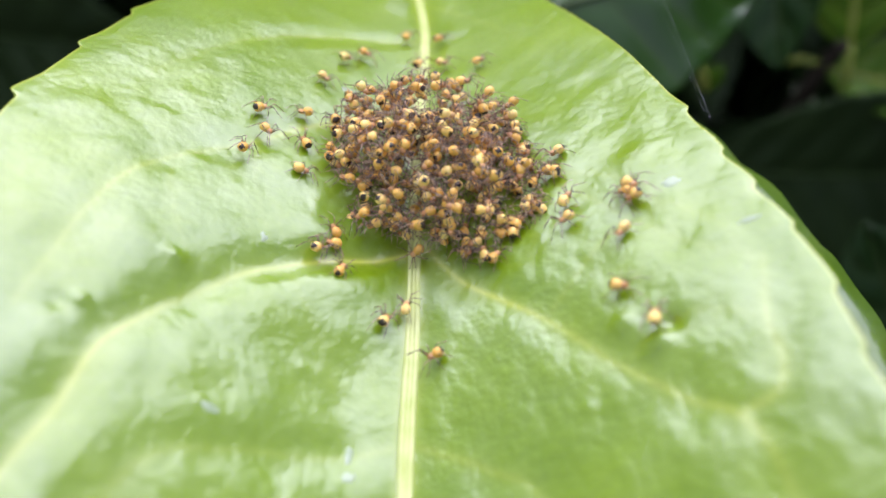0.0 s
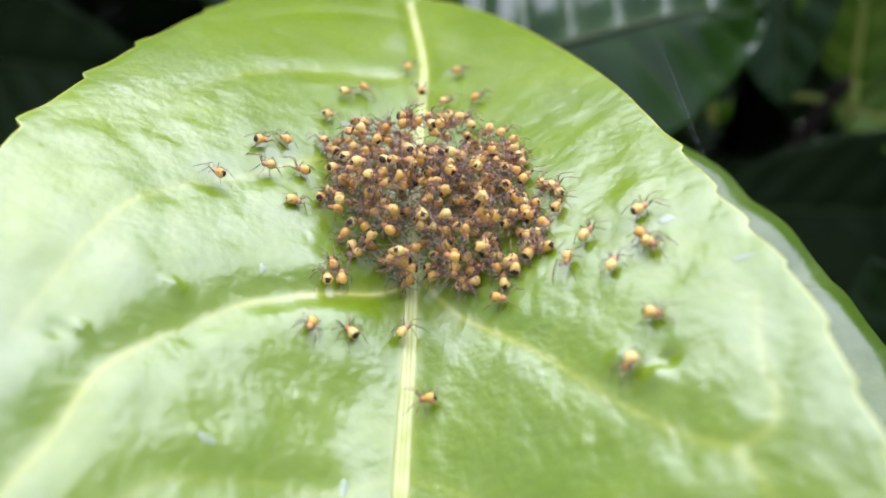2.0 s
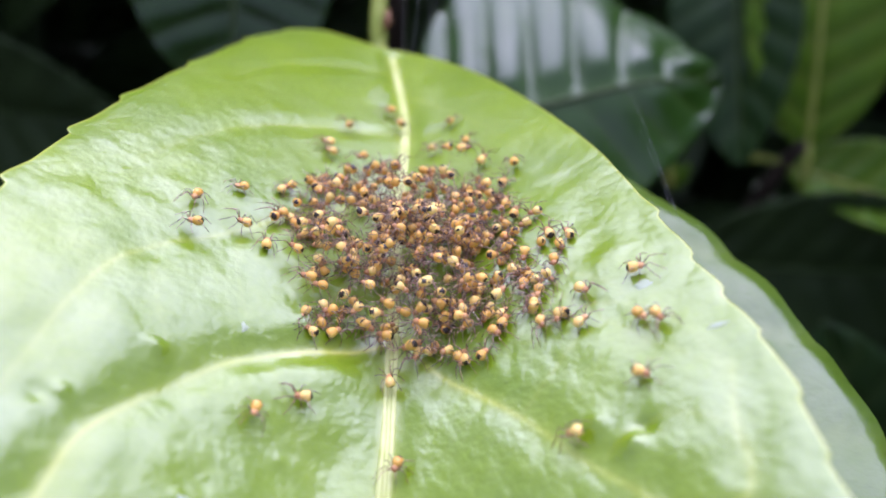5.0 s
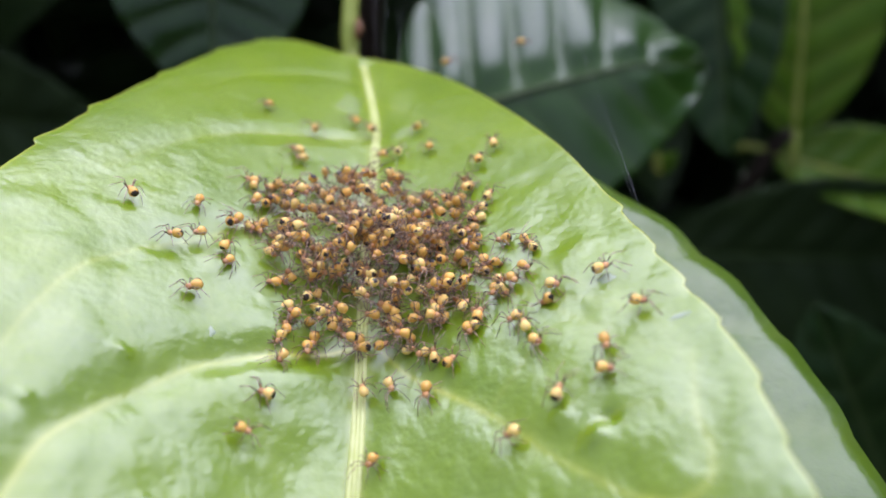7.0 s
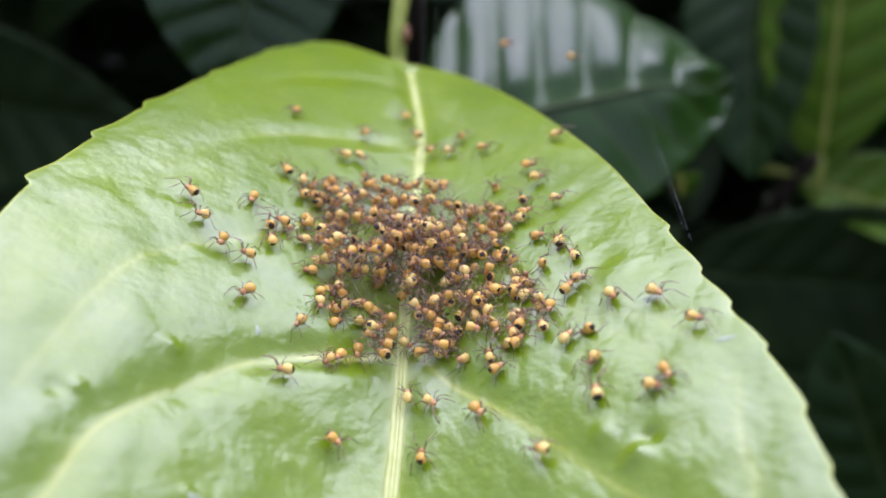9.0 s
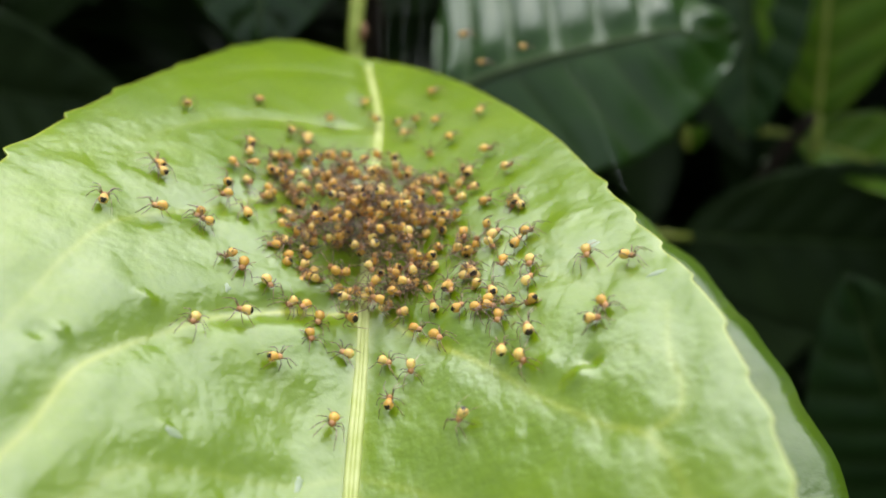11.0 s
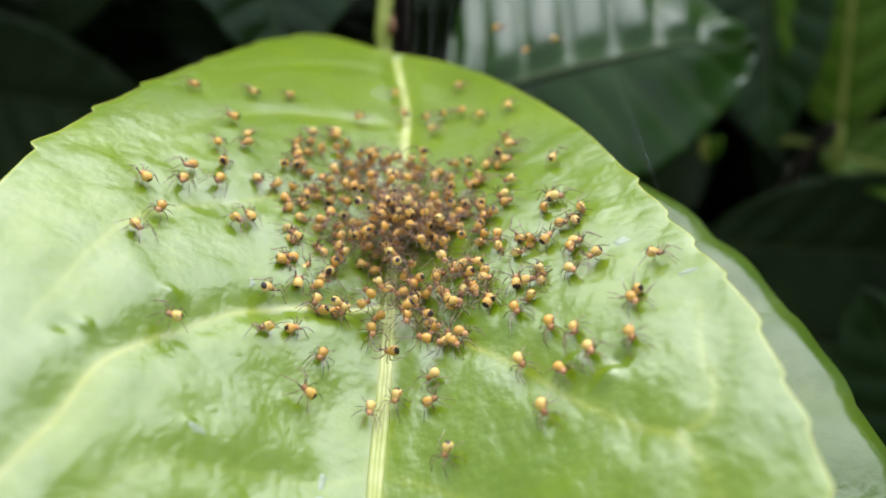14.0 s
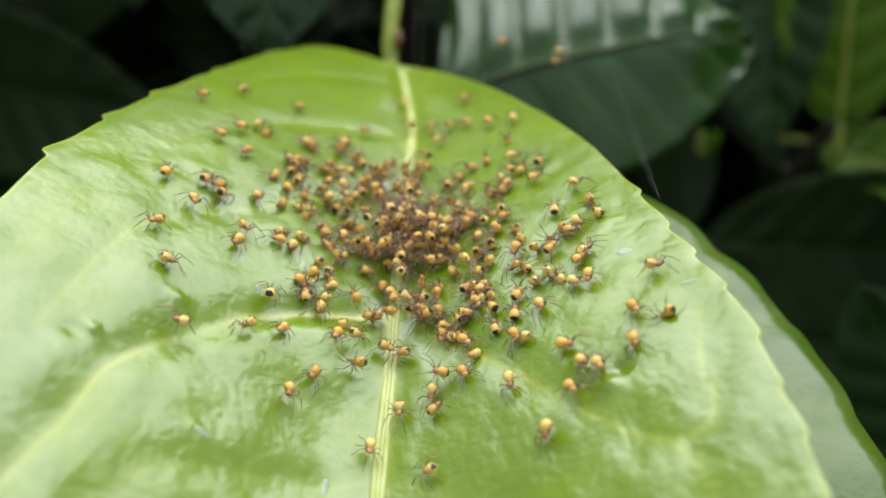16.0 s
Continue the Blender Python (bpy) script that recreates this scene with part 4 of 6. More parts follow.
    crawl(spiders[12], [(0, -0.0, -34.3, 0.7, 356), (0.5, -0.0, -34.0, 0.7, 359), (1.5, -0.1, -34.0, 0.7, 345), (2, 0.1, -33.4, 0.7, 332), (2.5, -0.0, -33.2, 0.7, 343), (3, -0.2, -32.6, 0.7, 378), (4, 0.4, -32.4, 0.7, 382), (4.2, 0.3, -32.2, 0.7, 372), (6.3, 0.9, -33.3, 0.7, 377), (6.5, 0.8, -33.4, 0.7, 381), (7.5, 1.1, -33.0, 0.7, 372), (8, 1.4, -32.9, 0.7, 374), (8.5, 1.5, -33.1, 0.7, 360), (11.3, -1.1, -34.4, 0.7, 435), (11.5, -1.0, -34.6, 0.7, 430), (12, -1.0, -36.1, 0.7, 505), (12.5, -0.7, -36.9, 0.7, 563), (13, -0.8, -38.2, 0.7, 533), (13.5, -0.7, -39.0, 0.7, 545), (14, -0.8, -40.3, 0.7, 536), (14.5, -1.1, -40.5, 0.7, 548), (15, -1.0, -41.2, 0.7, 543), (15.5, -1.0, -42.9, 0.7, 539), (16, -0.9, -43.2, 0.7, 541)])
    crawl(spiders[13], [(0, 2.1, -39.0, 0.7, 114), (1.5, 1.8, -39.7, 0.7, 102), (2, 1.8, -39.8, 0.7, 91), (3, 1.7, -39.4, 0.7, 77), (3.5, 1.3, -39.6, 0.7, 121), (4.2, 0.9, -40.4, 0.7, 156), (6.3, 1.5, -40.0, 0.7, 154), (7, 1.5, -40.0, 0.7, 146), (7.5, 1.9, -39.3, 0.7, 71), (8, 2.5, -38.8, 0.7, -4), (8.5, 2.6, -38.8, 0.7, -6), (11.3, 3.3, -39.7, 0.7, -14), (12, 3.7, -39.9, 0.7, -4), (12.5, 4.4, -40.1, 0.7, -79), (13, 4.8, -40.2, 0.7, -78), (14, 4.7, -40.4, 0.7, -82), (15, 4.9, -40.4, 0.7, -79), (15.5, 4.8, -40.6, 0.7, -69), (16, 4.8, -40.4, 0.7, -60)])
    crawl(spiders[14], [(0, 17.2, -42.9, 0.7, 350), (0.5, 17.2, -42.9, 0.7, 359), (1, 16.6, -42.9, 0.7, 434), (1.5, 16.3, -43.0, 0.7, 428), (2, 16.0, -43.2, 0.7, 483), (3.5, 15.5, -42.6, 0.7, 492), (4.2, 14.6, -42.7, 0.7, 452), (6.3, 12.9, -42.0, 0.7, 430), (7.5, 11.5, -42.1, 0.7, 453), (8, 11.3, -42.0, 0.7, 439), (8.5, 11.2, -42.1, 0.7, 426), (11.3, 12.2, -39.2, 0.7, 351), (12.5, 12.2, -39.2, 0.7, 343), (13, 12.0, -39.4, 0.7, 346), (13.5, 11.9, -40.0, 0.7, 271), (14, 11.6, -40.3, 0.7, 196), (14.5, 10.8, -40.3, 0.7, 121), (15, 10.6, -40.6, 0.7, 112), (15.5, 10.5, -41.2, 0.7, 173), (16, 10.6, -40.9, 0.7, 175)])
    crawl(spiders[15], [(0, 15.6, -39.3, 0.7, 244), (0.5, 16.7, -39.8, 0.7, 246), (1, 17.1, -39.5, 0.7, 302), (1.5, 17.7, -39.7, 0.7, 253), (2.5, 18.2, -40.0, 0.7, 244), (3, 18.6, -40.0, 0.7, 238), (4, 18.9, -39.8, 0.7, 233), (6.3, 18.5, -39.7, 0.7, 238), (7, 18.7, -40.0, 0.7, 245), (8, 18.9, -39.8, 0.7, 247), (11.3, 19.0, -40.2, 0.7, 261), (12.5, 19.1, -40.2, 0.7, 266), (13, 19.3, -40.7, 0.7, 202), (14, 19.3, -42.2, 0.7, 182), (15, 19.1, -42.2, 0.7, 181), (16, 19.5, -42.0, 0.7, 179)])
    crawl(spiders[16], [(0, 17.6, -30.4, 0.7, 225), (0.5, 17.6, -30.4, 0.7, 219), (1, 17.9, -30.5, 0.7, 218), (1.5, 18.1, -30.3, 0.7, 222), (2, 18.8, -29.6, 0.7, 297), (2.5, 19.3, -29.8, 0.7, 255), (3.5, 20.0, -29.5, 0.7, 264), (4, 20.2, -29.8, 0.7, 252), (4.2, 20.2, -29.7, 0.7, 261), (6.5, 19.9, -30.1, 0.7, 275), (7, 20.1, -30.4, 0.7, 281), (7.5, 20.5, -30.6, 0.7, 243), (8, 20.6, -30.6, 0.7, 238), (8.5, 20.6, -30.9, 0.7, 232), (11.5, 19.3, -33.1, 0.7, 157), (12, 19.0, -33.2, 0.7, 143), (12.5, 18.8, -33.0, 0.7, 140), (13, 18.3, -32.5, 0.7, 65), (13.5, 18.2, -32.2, 0.7, 78), (14.5, 17.4, -32.6, 0.7, 124), (15.5, 17.0, -33.4, 0.7, 152), (16, 17.2, -33.4, 0.7, 161)])
    crawl(spiders[17], [(0, 17.0, -30.8, 0.7, 52), (0.5, 17.8, -32.2, 0.7, 127), (1, 17.8, -32.6, 0.7, 120), (1.5, 18.2, -32.8, 0.7, 195), (2, 18.4, -32.5, 0.7, 207), (3, 19.2, -33.1, 0.7, 231), (4.2, 19.5, -33.3, 0.7, 234), (6.3, 19.2, -37.7, 0.7, 176), (7, 19.0, -37.9, 0.7, 181), (7.5, 19.1, -38.0, 0.7, 174), (8, 19.6, -38.3, 0.7, 233), (8.5, 19.9, -39.3, 0.7, 196), (16, 19.9, -38.8, 0.7, 203)])
    crawl(spiders[18], [(0, 17.5, -31.6, 0.7, 99), (0.5, 18.3, -33.1, 0.7, 174), (1, 18.1, -33.6, 0.7, 168), (1.5, 18.5, -33.9, 0.7, 227), (2, 18.7, -33.7, 0.7, 230), (2.5, 19.4, -34.7, 0.7, 215), (3, 19.9, -35.0, 0.7, 241), (3.5, 19.8, -34.9, 0.7, 253), (4, 20.0, -35.5, 0.7, 192), (4.2, 20.0, -35.5, 0.7, 181), (6.3, 21.6, -35.2, 0.7, 256), (7, 21.8, -35.5, 0.7, 252), (7.5, 21.9, -35.6, 0.7, 254), (8.5, 22.5, -35.5, 0.7, 248), (16, 22.0, -35.1, 0.7, 260)])
    crawl(spiders[19], [(0, 13.1, -28.9, 0.7, 315), (0.5, 14.1, -29.5, 0.7, 242), (1, 13.8, -29.8, 0.7, 167), (1.5, 14.5, -30.4, 0.7, 226), (2, 14.9, -29.9, 0.7, 301), (3, 15.7, -29.4, 0.7, 301), (4, 16.1, -30.2, 0.7, 226), (6.3, 16.0, -29.9, 0.7, 215), (6.5, 16.2, -30.1, 0.7, 227), (7, 16.5, -30.2, 0.7, 226), (7.5, 16.6, -29.1, 0.7, 301), (8, 17.3, -28.7, 0.7, 304), (8.5, 17.7, -29.4, 0.7, 229), (11.3, 15.1, -31.1, 0.7, 154), (11.5, 15.2, -30.8, 0.7, 79), (12, 15.2, -30.5, 0.7, 84), (12.5, 16.2, -30.1, 0.7, 9), (13, 16.9, -29.4, 0.7, -40), (13.5, 17.0, -29.3, 0.7, -47), (14, 17.0, -29.8, 0.7, -122), (14.5, 17.0, -29.6, 0.7, -127), (15, 16.7, -29.9, 0.7, -202), (15.5, 16.9, -30.3, 0.7, -149), (16, 17.6, -29.7, 0.7, -74)])
    crawl(spiders[20], [(0, 12.2, -24.9, 0.7, 52), (0.5, 12.7, -25.2, 0.7, -23), (1, 12.4, -25.8, 0.7, -98), (1.5, 12.6, -25.9, 0.7, -112), (2, 13.1, -25.3, 0.7, -39), (2.5, 13.4, -25.1, 0.7, -33), (3.5, 14.2, -25.2, 0.7, -97), (4, 14.5, -25.4, 0.7, -108), (4.2, 14.2, -25.4, 0.7, -183), (6.3, 14.5, -26.5, 0.7, -188), (6.5, 14.7, -26.7, 0.7, -151), (7, 14.6, -26.8, 0.7, -144), (7.5, 15.0, -26.2, 0.7, -69), (8, 15.5, -26.4, 0.7, -105), (8.5, 15.5, -26.8, 0.7, -109), (16, 16.6, -26.3, 0.7, -120)])
    crawl(spiders[21], [(0, 12.6, -23.1, 0.7, 110), (0.5, 12.9, -23.1, 0.7, 123), (1, 12.7, -23.5, 0.7, 156), (1.5, 12.8, -23.5, 0.7, 162), (2, 13.1, -22.8, 0.7, 237), (2.5, 13.4, -22.5, 0.7, 311), (3.5, 14.3, -21.5, 0.7, 322), (4, 14.6, -21.5, 0.7, 318), (4.2, 14.5, -21.2, 0.7, 375), (6.5, 13.4, -21.9, 0.7, 365), (7, 13.0, -22.1, 0.7, 440), (8, 13.5, -20.5, 0.7, 365), (16, 15.5, -21.7, 0.7, 354)])
    crawl(spiders[22], [(0, 16.3, -34.7, 0.7, 131), (0.5, 16.3, -35.0, 0.7, 119), (1, 15.9, -34.6, 0.7, 45), (1.5, 15.8, -34.4, 0.7, 44), (2, 16.1, -33.9, 0.7, -31), (2.5, 15.9, -33.6, 0.7, 34), (3.5, 15.5, -32.3, 0.7, 18), (4, 15.9, -32.7, 0.7, -57), (6.3, 14.5, -33.0, 0.7, -68), (7, 13.8, -32.8, 0.7, 7), (7.5, 13.6, -32.4, 0.7, 26), (8, 13.9, -32.1, 0.7, -42), (8.5, 13.9, -32.3, 0.7, -53), (11.3, 15.4, -32.8, 0.7, -55), (11.5, 15.7, -32.8, 0.7, -82), (12, 16.0, -32.8, 0.7, -73), (13, 16.2, -32.3, 0.7, -76), (13.5, 16.2, -32.4, 0.7, -70), (14, 16.2, -32.9, 0.7, -145), (15, 16.3, -32.9, 0.7, -153), (15.5, 16.0, -33.2, 0.7, -145), (16, 16.2, -33.2, 0.7, -140)])
    crawl(spiders[23], [(0, 12.7, -31.2, 0.7, 110), (0.5, 12.9, -31.5, 0.7, 185), (1, 12.7, -32.1, 0.7, 156), (1.5, 12.8, -32.3, 0.7, 160), (2, 13.1, -32.0, 0.7, 161), (3, 13.8, -31.9, 0.7, 157), (3.5, 14.0, -31.9, 0.7, 163), (6.3, 13.8, -31.9, 0.7, 152), (6.5, 13.7, -31.8, 0.7, 164), (7, 13.1, -31.9, 0.7, 98), (7.5, 12.9, -31.3, 0.7, 23), (8, 12.6, -30.4, 0.7, 17), (8.5, 12.3, -30.3, 0.7, 9), (11.3, 11.9, -32.5, 0.7, 13), (12, 12.0, -32.7, 0.7, -0), (12.5, 12.5, -32.0, 0.7, -36), (13, 12.9, -31.0, 0.7, -22), (13.5, 13.1, -31.3, 0.7, -26), (14, 12.9, -32.0, 0.7, -101), (14.5, 12.9, -33.2, 0.7, -176), (15.5, 13.2, -34.6, 0.7, -168), (16, 13.4, -34.4, 0.7, -160)])
    crawl(spiders[24], [(0, 8.1, -12.6, 0.7, 307), (0.5, 8.1, -11.9, 0.7, 360), (1, 8.4, -12.9, 0.7, 285), (1.5, 8.6, -12.3, 0.7, 343), (2, 9.2, -11.7, 0.7, 317), (2.5, 10.1, -10.0, 0.7, 332), (3, 11.6, -10.0, 0.7, 272), (3.5, 12.4, -9.1, 0.7, 322), (4, 12.6, -9.3, 0.7, 323), (4.2, 12.4, -8.2, 0.7, 374), (6.5, 12.3, -8.0, 0.7, 360), (7, 12.1, -7.0, 0.7, 369), (7.5, 12.7, -6.3, 0.7, 322), (8, 12.8, -5.8, 0.7, 346), (8.5, 13.0, -6.3, 0.7, 271), (11.3, 9.5, -2.8, 0.7, 346), (12, 9.5, -2.8, 0.7, 360), (13, 10.5, -0.5, 0.7, 336), (13.5, 10.3, 0.3, 0.7, 380), (14, 9.9, 1.6, 0.7, 375), (14.5, 9.8, 1.6, 0.7, 370), (15, 9.9, 2.1, 0.7, 346), (15.5, 10.2, 2.8, 0.7, 340), (16, 10.4, 3.1, 0.7, 344)])
    crawl(spiders[25], [(0, 9.6, -17.4, 0.7, 167), (0.5, 9.5, -16.7, 0.7, 92), (1, 9.8, -17.4, 0.7, 167), (1.5, 9.8, -17.0, 0.7, 92), (2, 10.2, -15.9, 0.7, 17), (2.5, 10.6, -15.1, 0.7, -29), (3, 11.0, -14.5, 0.7, -28), (3.5, 11.1, -14.0, 0.7, -18), (4, 11.2, -14.6, 0.7, -93), (4.2, 11.0, -14.4, 0.7, -18), (6.3, 12.3, -15.1, 0.7, -9), (6.5, 12.5, -14.5, 0.7, -16), (7.5, 13.1, -14.0, 0.7, -50), (8, 13.9, -13.3, 0.7, -51), (8.5, 14.6, -13.9, 0.7, -126), (11.3, 15.0, -14.3, 0.7, -114), (12.5, 15.0, -14.3, 0.7, -110), (13, 17.1, -14.8, 0.7, -104), (13.5, 17.2, -14.6, 0.7, -104), (14, 16.7, -14.4, 0.7, -29), (14.5, 16.7, -15.8, 0.7, -104), (15, 16.3, -17.4, 0.7, -179), (15.5, 16.8, -17.2, 0.7, -104), (16, 17.8, -18.7, 0.7, -148)])
    crawl(spiders[26], [(0, 9.9, -20.4, 0.7, 46), (0.5, 10.1, -20.3, 0.7, 54), (1, 9.9, -20.6, 0.7, 62), (1.5, 10.1, -20.2, 0.7, -13), (2, 10.8, -19.8, 0.7, -57), (2.5, 11.3, -18.9, 0.7, -28), (3, 11.5, -17.4, 0.7, -9), (3.5, 11.9, -16.4, 0.7, -20), (4, 12.2, -17.2, 0.7, -95), (4.2, 12.2, -17.0, 0.7, -20), (6.3, 10.9, -16.4, 0.7, -24), (7, 10.9, -16.4, 0.7, -23), (7.5, 11.2, -15.4, 0.7, -18), (8, 11.5, -14.7, 0.7, -21), (8.5, 12.0, -14.7, 0.7, -89), (11.3, 11.1, -12.1, 0.7, -14), (12, 11.1, -12.1, 0.7, -8), (12.5, 12.2, -11.5, 0.7, -62), (13, 13.0, -10.6, 0.7, -42), (13.5, 12.9, -10.3, 0.7, -42), (14, 12.4, -11.8, 0.7, -117), (14.5, 13.0, -12.4, 0.7, -134), (15, 13.3, -14.6, 0.7, -172), (15.5, 14.5, -14.7, 0.7, -97), (16, 14.6, -14.6, 0.7, -93)])
    crawl(spiders[27], [(0, 7.0, -3.1, 0.7, 291), (2.5, 7.0, -3.1, 0.7, 287), (3, 7.4, -2.0, 0.7, 341), (3.5, 8.1, -0.2, 0.7, 338), (4.2, 8.1, -0.2, 0.7, 346), (6.3, 7.5, -0.5, 0.7, 353), (6.5, 7.4, -0.3, 0.7, 392), (7, 7.2, -0.4, 0.7, 383), (7.5, 7.6, 0.7, 0.7, 339), (8, 8.1, 1.4, 0.7, 323), (8.5, 8.3, 0.6, 0.7, 248), (11.3, 8.2, 3.3, 0.7, 323), (12.5, 8.2, 3.3, 0.7, 314), (13, 8.2, 4.9, 0.7, 361), (13.5, 7.6, 4.5, 0.7, 436), (16, 7.6, 4.5, 0.7, 438)])
    crawl(spiders[28], [(0, 3.2, -1.5, 0.7, 247), (0.5, 3.2, -1.5, 0.7, 250), (1, 3.1, -2.8, 0.7, 175), (1.5, 3.3, -3.6, 0.7, 200), (2, 3.7, -2.3, 0.7, 275), (2.5, 4.3, -1.3, 0.7, 326), (3, 4.8, 0.0, 0.7, 341), (3.5, 4.8, 0.7, 0.7, 362), (4, 4.8, 0.3, 0.7, 360), (4.2, 4.6, 0.1, 0.7, 435), (6.3, 3.9, -0.6, 0.7, 433), (7, 3.8, 0.3, 0.7, 369), (7.5, 3.9, 1.0, 0.7, 346), (8, 4.5, 2.5, 0.7, 340), (8.5, 4.5, 2.0, 0.7, 265), (16, 4.6, 1.2, 0.7, 262)])
    crawl(spiders[29], [(0, 4.6, -9.2, 0.7, 99), (1.5, 4.6, -9.2, 0.7, 93), (2, 6.1, -7.8, 0.7, 18), (2.5, 7.0, -7.0, 0.7, -49), (3, 7.5, -5.6, 0.7, -17), (3.5, 7.8, -4.5, 0.7, -16), (4, 8.3, -5.6, 0.7, -91), (4.2, 7.9, -5.2, 0.7, -16), (6.3, 13.7, -6.0, 0.7, -91), (6.5, 13.8, -5.7, 0.7, -16), (7, 13.9, -4.1, 0.7, -2), (7.5, 14.9, -2.2, 0.7, -27), (8, 16.0, -0.4, 0.7, -33), (8.5, 16.5, -0.7, 0.7, -108), (11.3, 13.4, 2.5, 0.7, -33), (16, 13.4, 2.5, 0.7, -20)])
    crawl(spiders[30], [(0, 2.8, 4.1, 0.7, 315), (0.5, 2.9, 4.6, 0.7, 346), (1, 3.1, 3.8, 0.7, 271), (1.5, 3.9, 3.6, 0.7, 253), (2, 5.1, 4.0, 0.7, 290), (2.5, 5.9, 4.2, 0.7, 286), (3, 6.1, 5.3, 0.7, 347), (3.5, 6.3, 6.0, 0.7, 350), (4, 6.9, 4.6, 0.7, 275), (4.2, 6.7, 4.9, 0.7, 350), (16, 5.8, 4.7, 0.7, 352)])
    crawl(spiders[31], [(0, 0.4, -0.6, 0.7, 332), (0.5, 0.2, 0.3, 0.7, 372), (1, 0.3, -0.2, 0.7, 447), (1.5, 0.2, -0.1, 0.7, 446), (2, 0.7, 1.1, 0.7, 371), (2.5, 0.4, 2.4, 0.7, 373), (3, 0.5, 4.4, 0.7, 357), (3.5, 0.7, 5.5, 0.7, 350), (4, 0.7, 5.7, 0.7, 344), (4.2, 0.2, 6.5, 0.7, 393), (16, 0.5, 7.0, 0.7, 397)])
    crawl(spiders[32], [(0, -0.9, 5.6, 0.7, 333), (0.5, -1.0, 5.8, 0.7, 325), (1, -1.1, 5.5, 0.7, 339), (1.5, -1.1, 5.8, 0.7, 347), (2, -0.7, 7.0, 0.7, 342), (2.5, -0.7, 7.6, 0.7, 360), (3, -0.6, 9.1, 0.7, 355), (4, -0.3, 10.3, 0.7, 344), (4.2, -0.7, 10.5, 0.7, 419), (6.3, -1.2, 8.4, 0.7, 494), (6.5, -1.3, 8.9, 0.7, 419), (7, -1.6, 8.9, 0.7, 405), (7.5, -1.5, 10.2, 0.7, 355), (8, -1.1, 12.1, 0.7, 350), (8.5, -1.0, 12.0, 0.7, 353), (16, -0.4, 14.6, 0.7, 357)])
    crawl(spiders[33], [(0, -5.2, -0.3, 0.7, 254), (2.5, -5.2, -0.3, 0.7, 252), (3, -5.2, 0.9, 0.7, 327), (3.5, -5.4, 1.0, 0.7, 321), (4, -5.3, 1.6, 0.7, 351), (4.2, -5.3, 2.5, 0.7, 361), (6.3, -6.1, 4.7, 0.7, 379), (8, -6.1, 4.7, 0.7, 383), (8.5, -5.7, 5.2, 0.7, 320), (16, -4.6, 3.3, 0.7, 310)])
    crawl(spiders[34], [(0, -7.1, -2.3, 0.7, 306), (3, -7.1, -2.3, 0.7, 309), (4, -7.2, -0.8, 0.7, 364), (4.2, -7.4, -1.1, 0.7, 439), (16, -7.1, -1.8, 0.7, 426)])
    crawl(spiders[35], [(0, -8.7, -7.6, 0.7, 236), (0.5, -8.6, -7.9, 0.7, 235), (1, -8.8, -8.8, 0.7, 171), (1.5, -8.4, -9.1, 0.7, 230), (2, -8.3, -7.8, 0.7, 305), (2.5, -7.7, -6.2, 0.7, 339), (3, -6.8, -4.5, 0.7, 332), (4, -6.8, -2.8, 0.7, 361), (4.2, -7.1, -2.9, 0.7, 436), (6.3, -6.6, -2.6, 0.7, 442), (6.5, -6.8, -2.5, 0.7, 406), (7, -6.8, -3.0, 0.7, 481), (7.5, -6.7, -1.7, 0.7, 406), (8, -5.7, -0.1, 0.7, 331), (8.5, -5.5, -0.4, 0.7, 256), (11.3, -7.6, -3.0, 0.7, 181), (11.5, -8.1, -3.0, 0.7, 106), (12, -8.7, -2.8, 0.7, 67), (12.5, -9.1, -3.0, 0.7, 122), (13, -8.9, -2.6, 0.7, 47), (13.5, -9.0, -2.7, 0.7, 61), (14, -9.5, -4.0, 0.7, 136), (14.5, -9.6, -4.7, 0.7, 172), (15, -10.3, -4.8, 0.7, 99), (15.5, -10.5, -5.8, 0.7, 171), (16, -10.8, -5.0, 0.7, 96)])
    crawl(spiders[36], [(0, -1.8, -25.7, 0.7, 70), (1.5, -2.0, -26.7, 0.7, 75), (2, -2.0, -26.4, 0.7, 81), (2.5, -1.6, -26.5, 0.7, 6), (3, -1.5, -26.7, 0.7, 13), (3.5, -2.0, -26.7, 0.7, 88), (4, -2.0, -26.9, 0.7, 89), (6.3, -3.3, -27.5, 0.7, 79), (6.5, -3.8, -28.0, 0.7, 135), (7, -3.7, -29.0, 0.7, 185), (7.5, -4.0, -28.7, 0.7, 183), (8, -3.6, -28.4, 0.7, 258), (8.5, -3.5, -29.0, 0.7, 196), (11.3, -3.7, -31.3, 0.7, 175), (11.5, -3.7, -31.1, 0.7, 100), (12, -3.2, -31.4, 0.7, 175), (12.5, -1.4, -31.6, 0.7, 250), (13, -1.2, -31.4, 0.7, 258), (13.5, -1.4, -31.5, 0.7, 266), (14, -1.1, -32.3, 0.7, 199), (14.5, -1.3, -32.6, 0.7, 200), (15, -0.5, -32.9, 0.7, 247), (15.5, -0.3, -33.2, 0.7, 237), (16, 0.1, -33.3, 0.7, 260)])
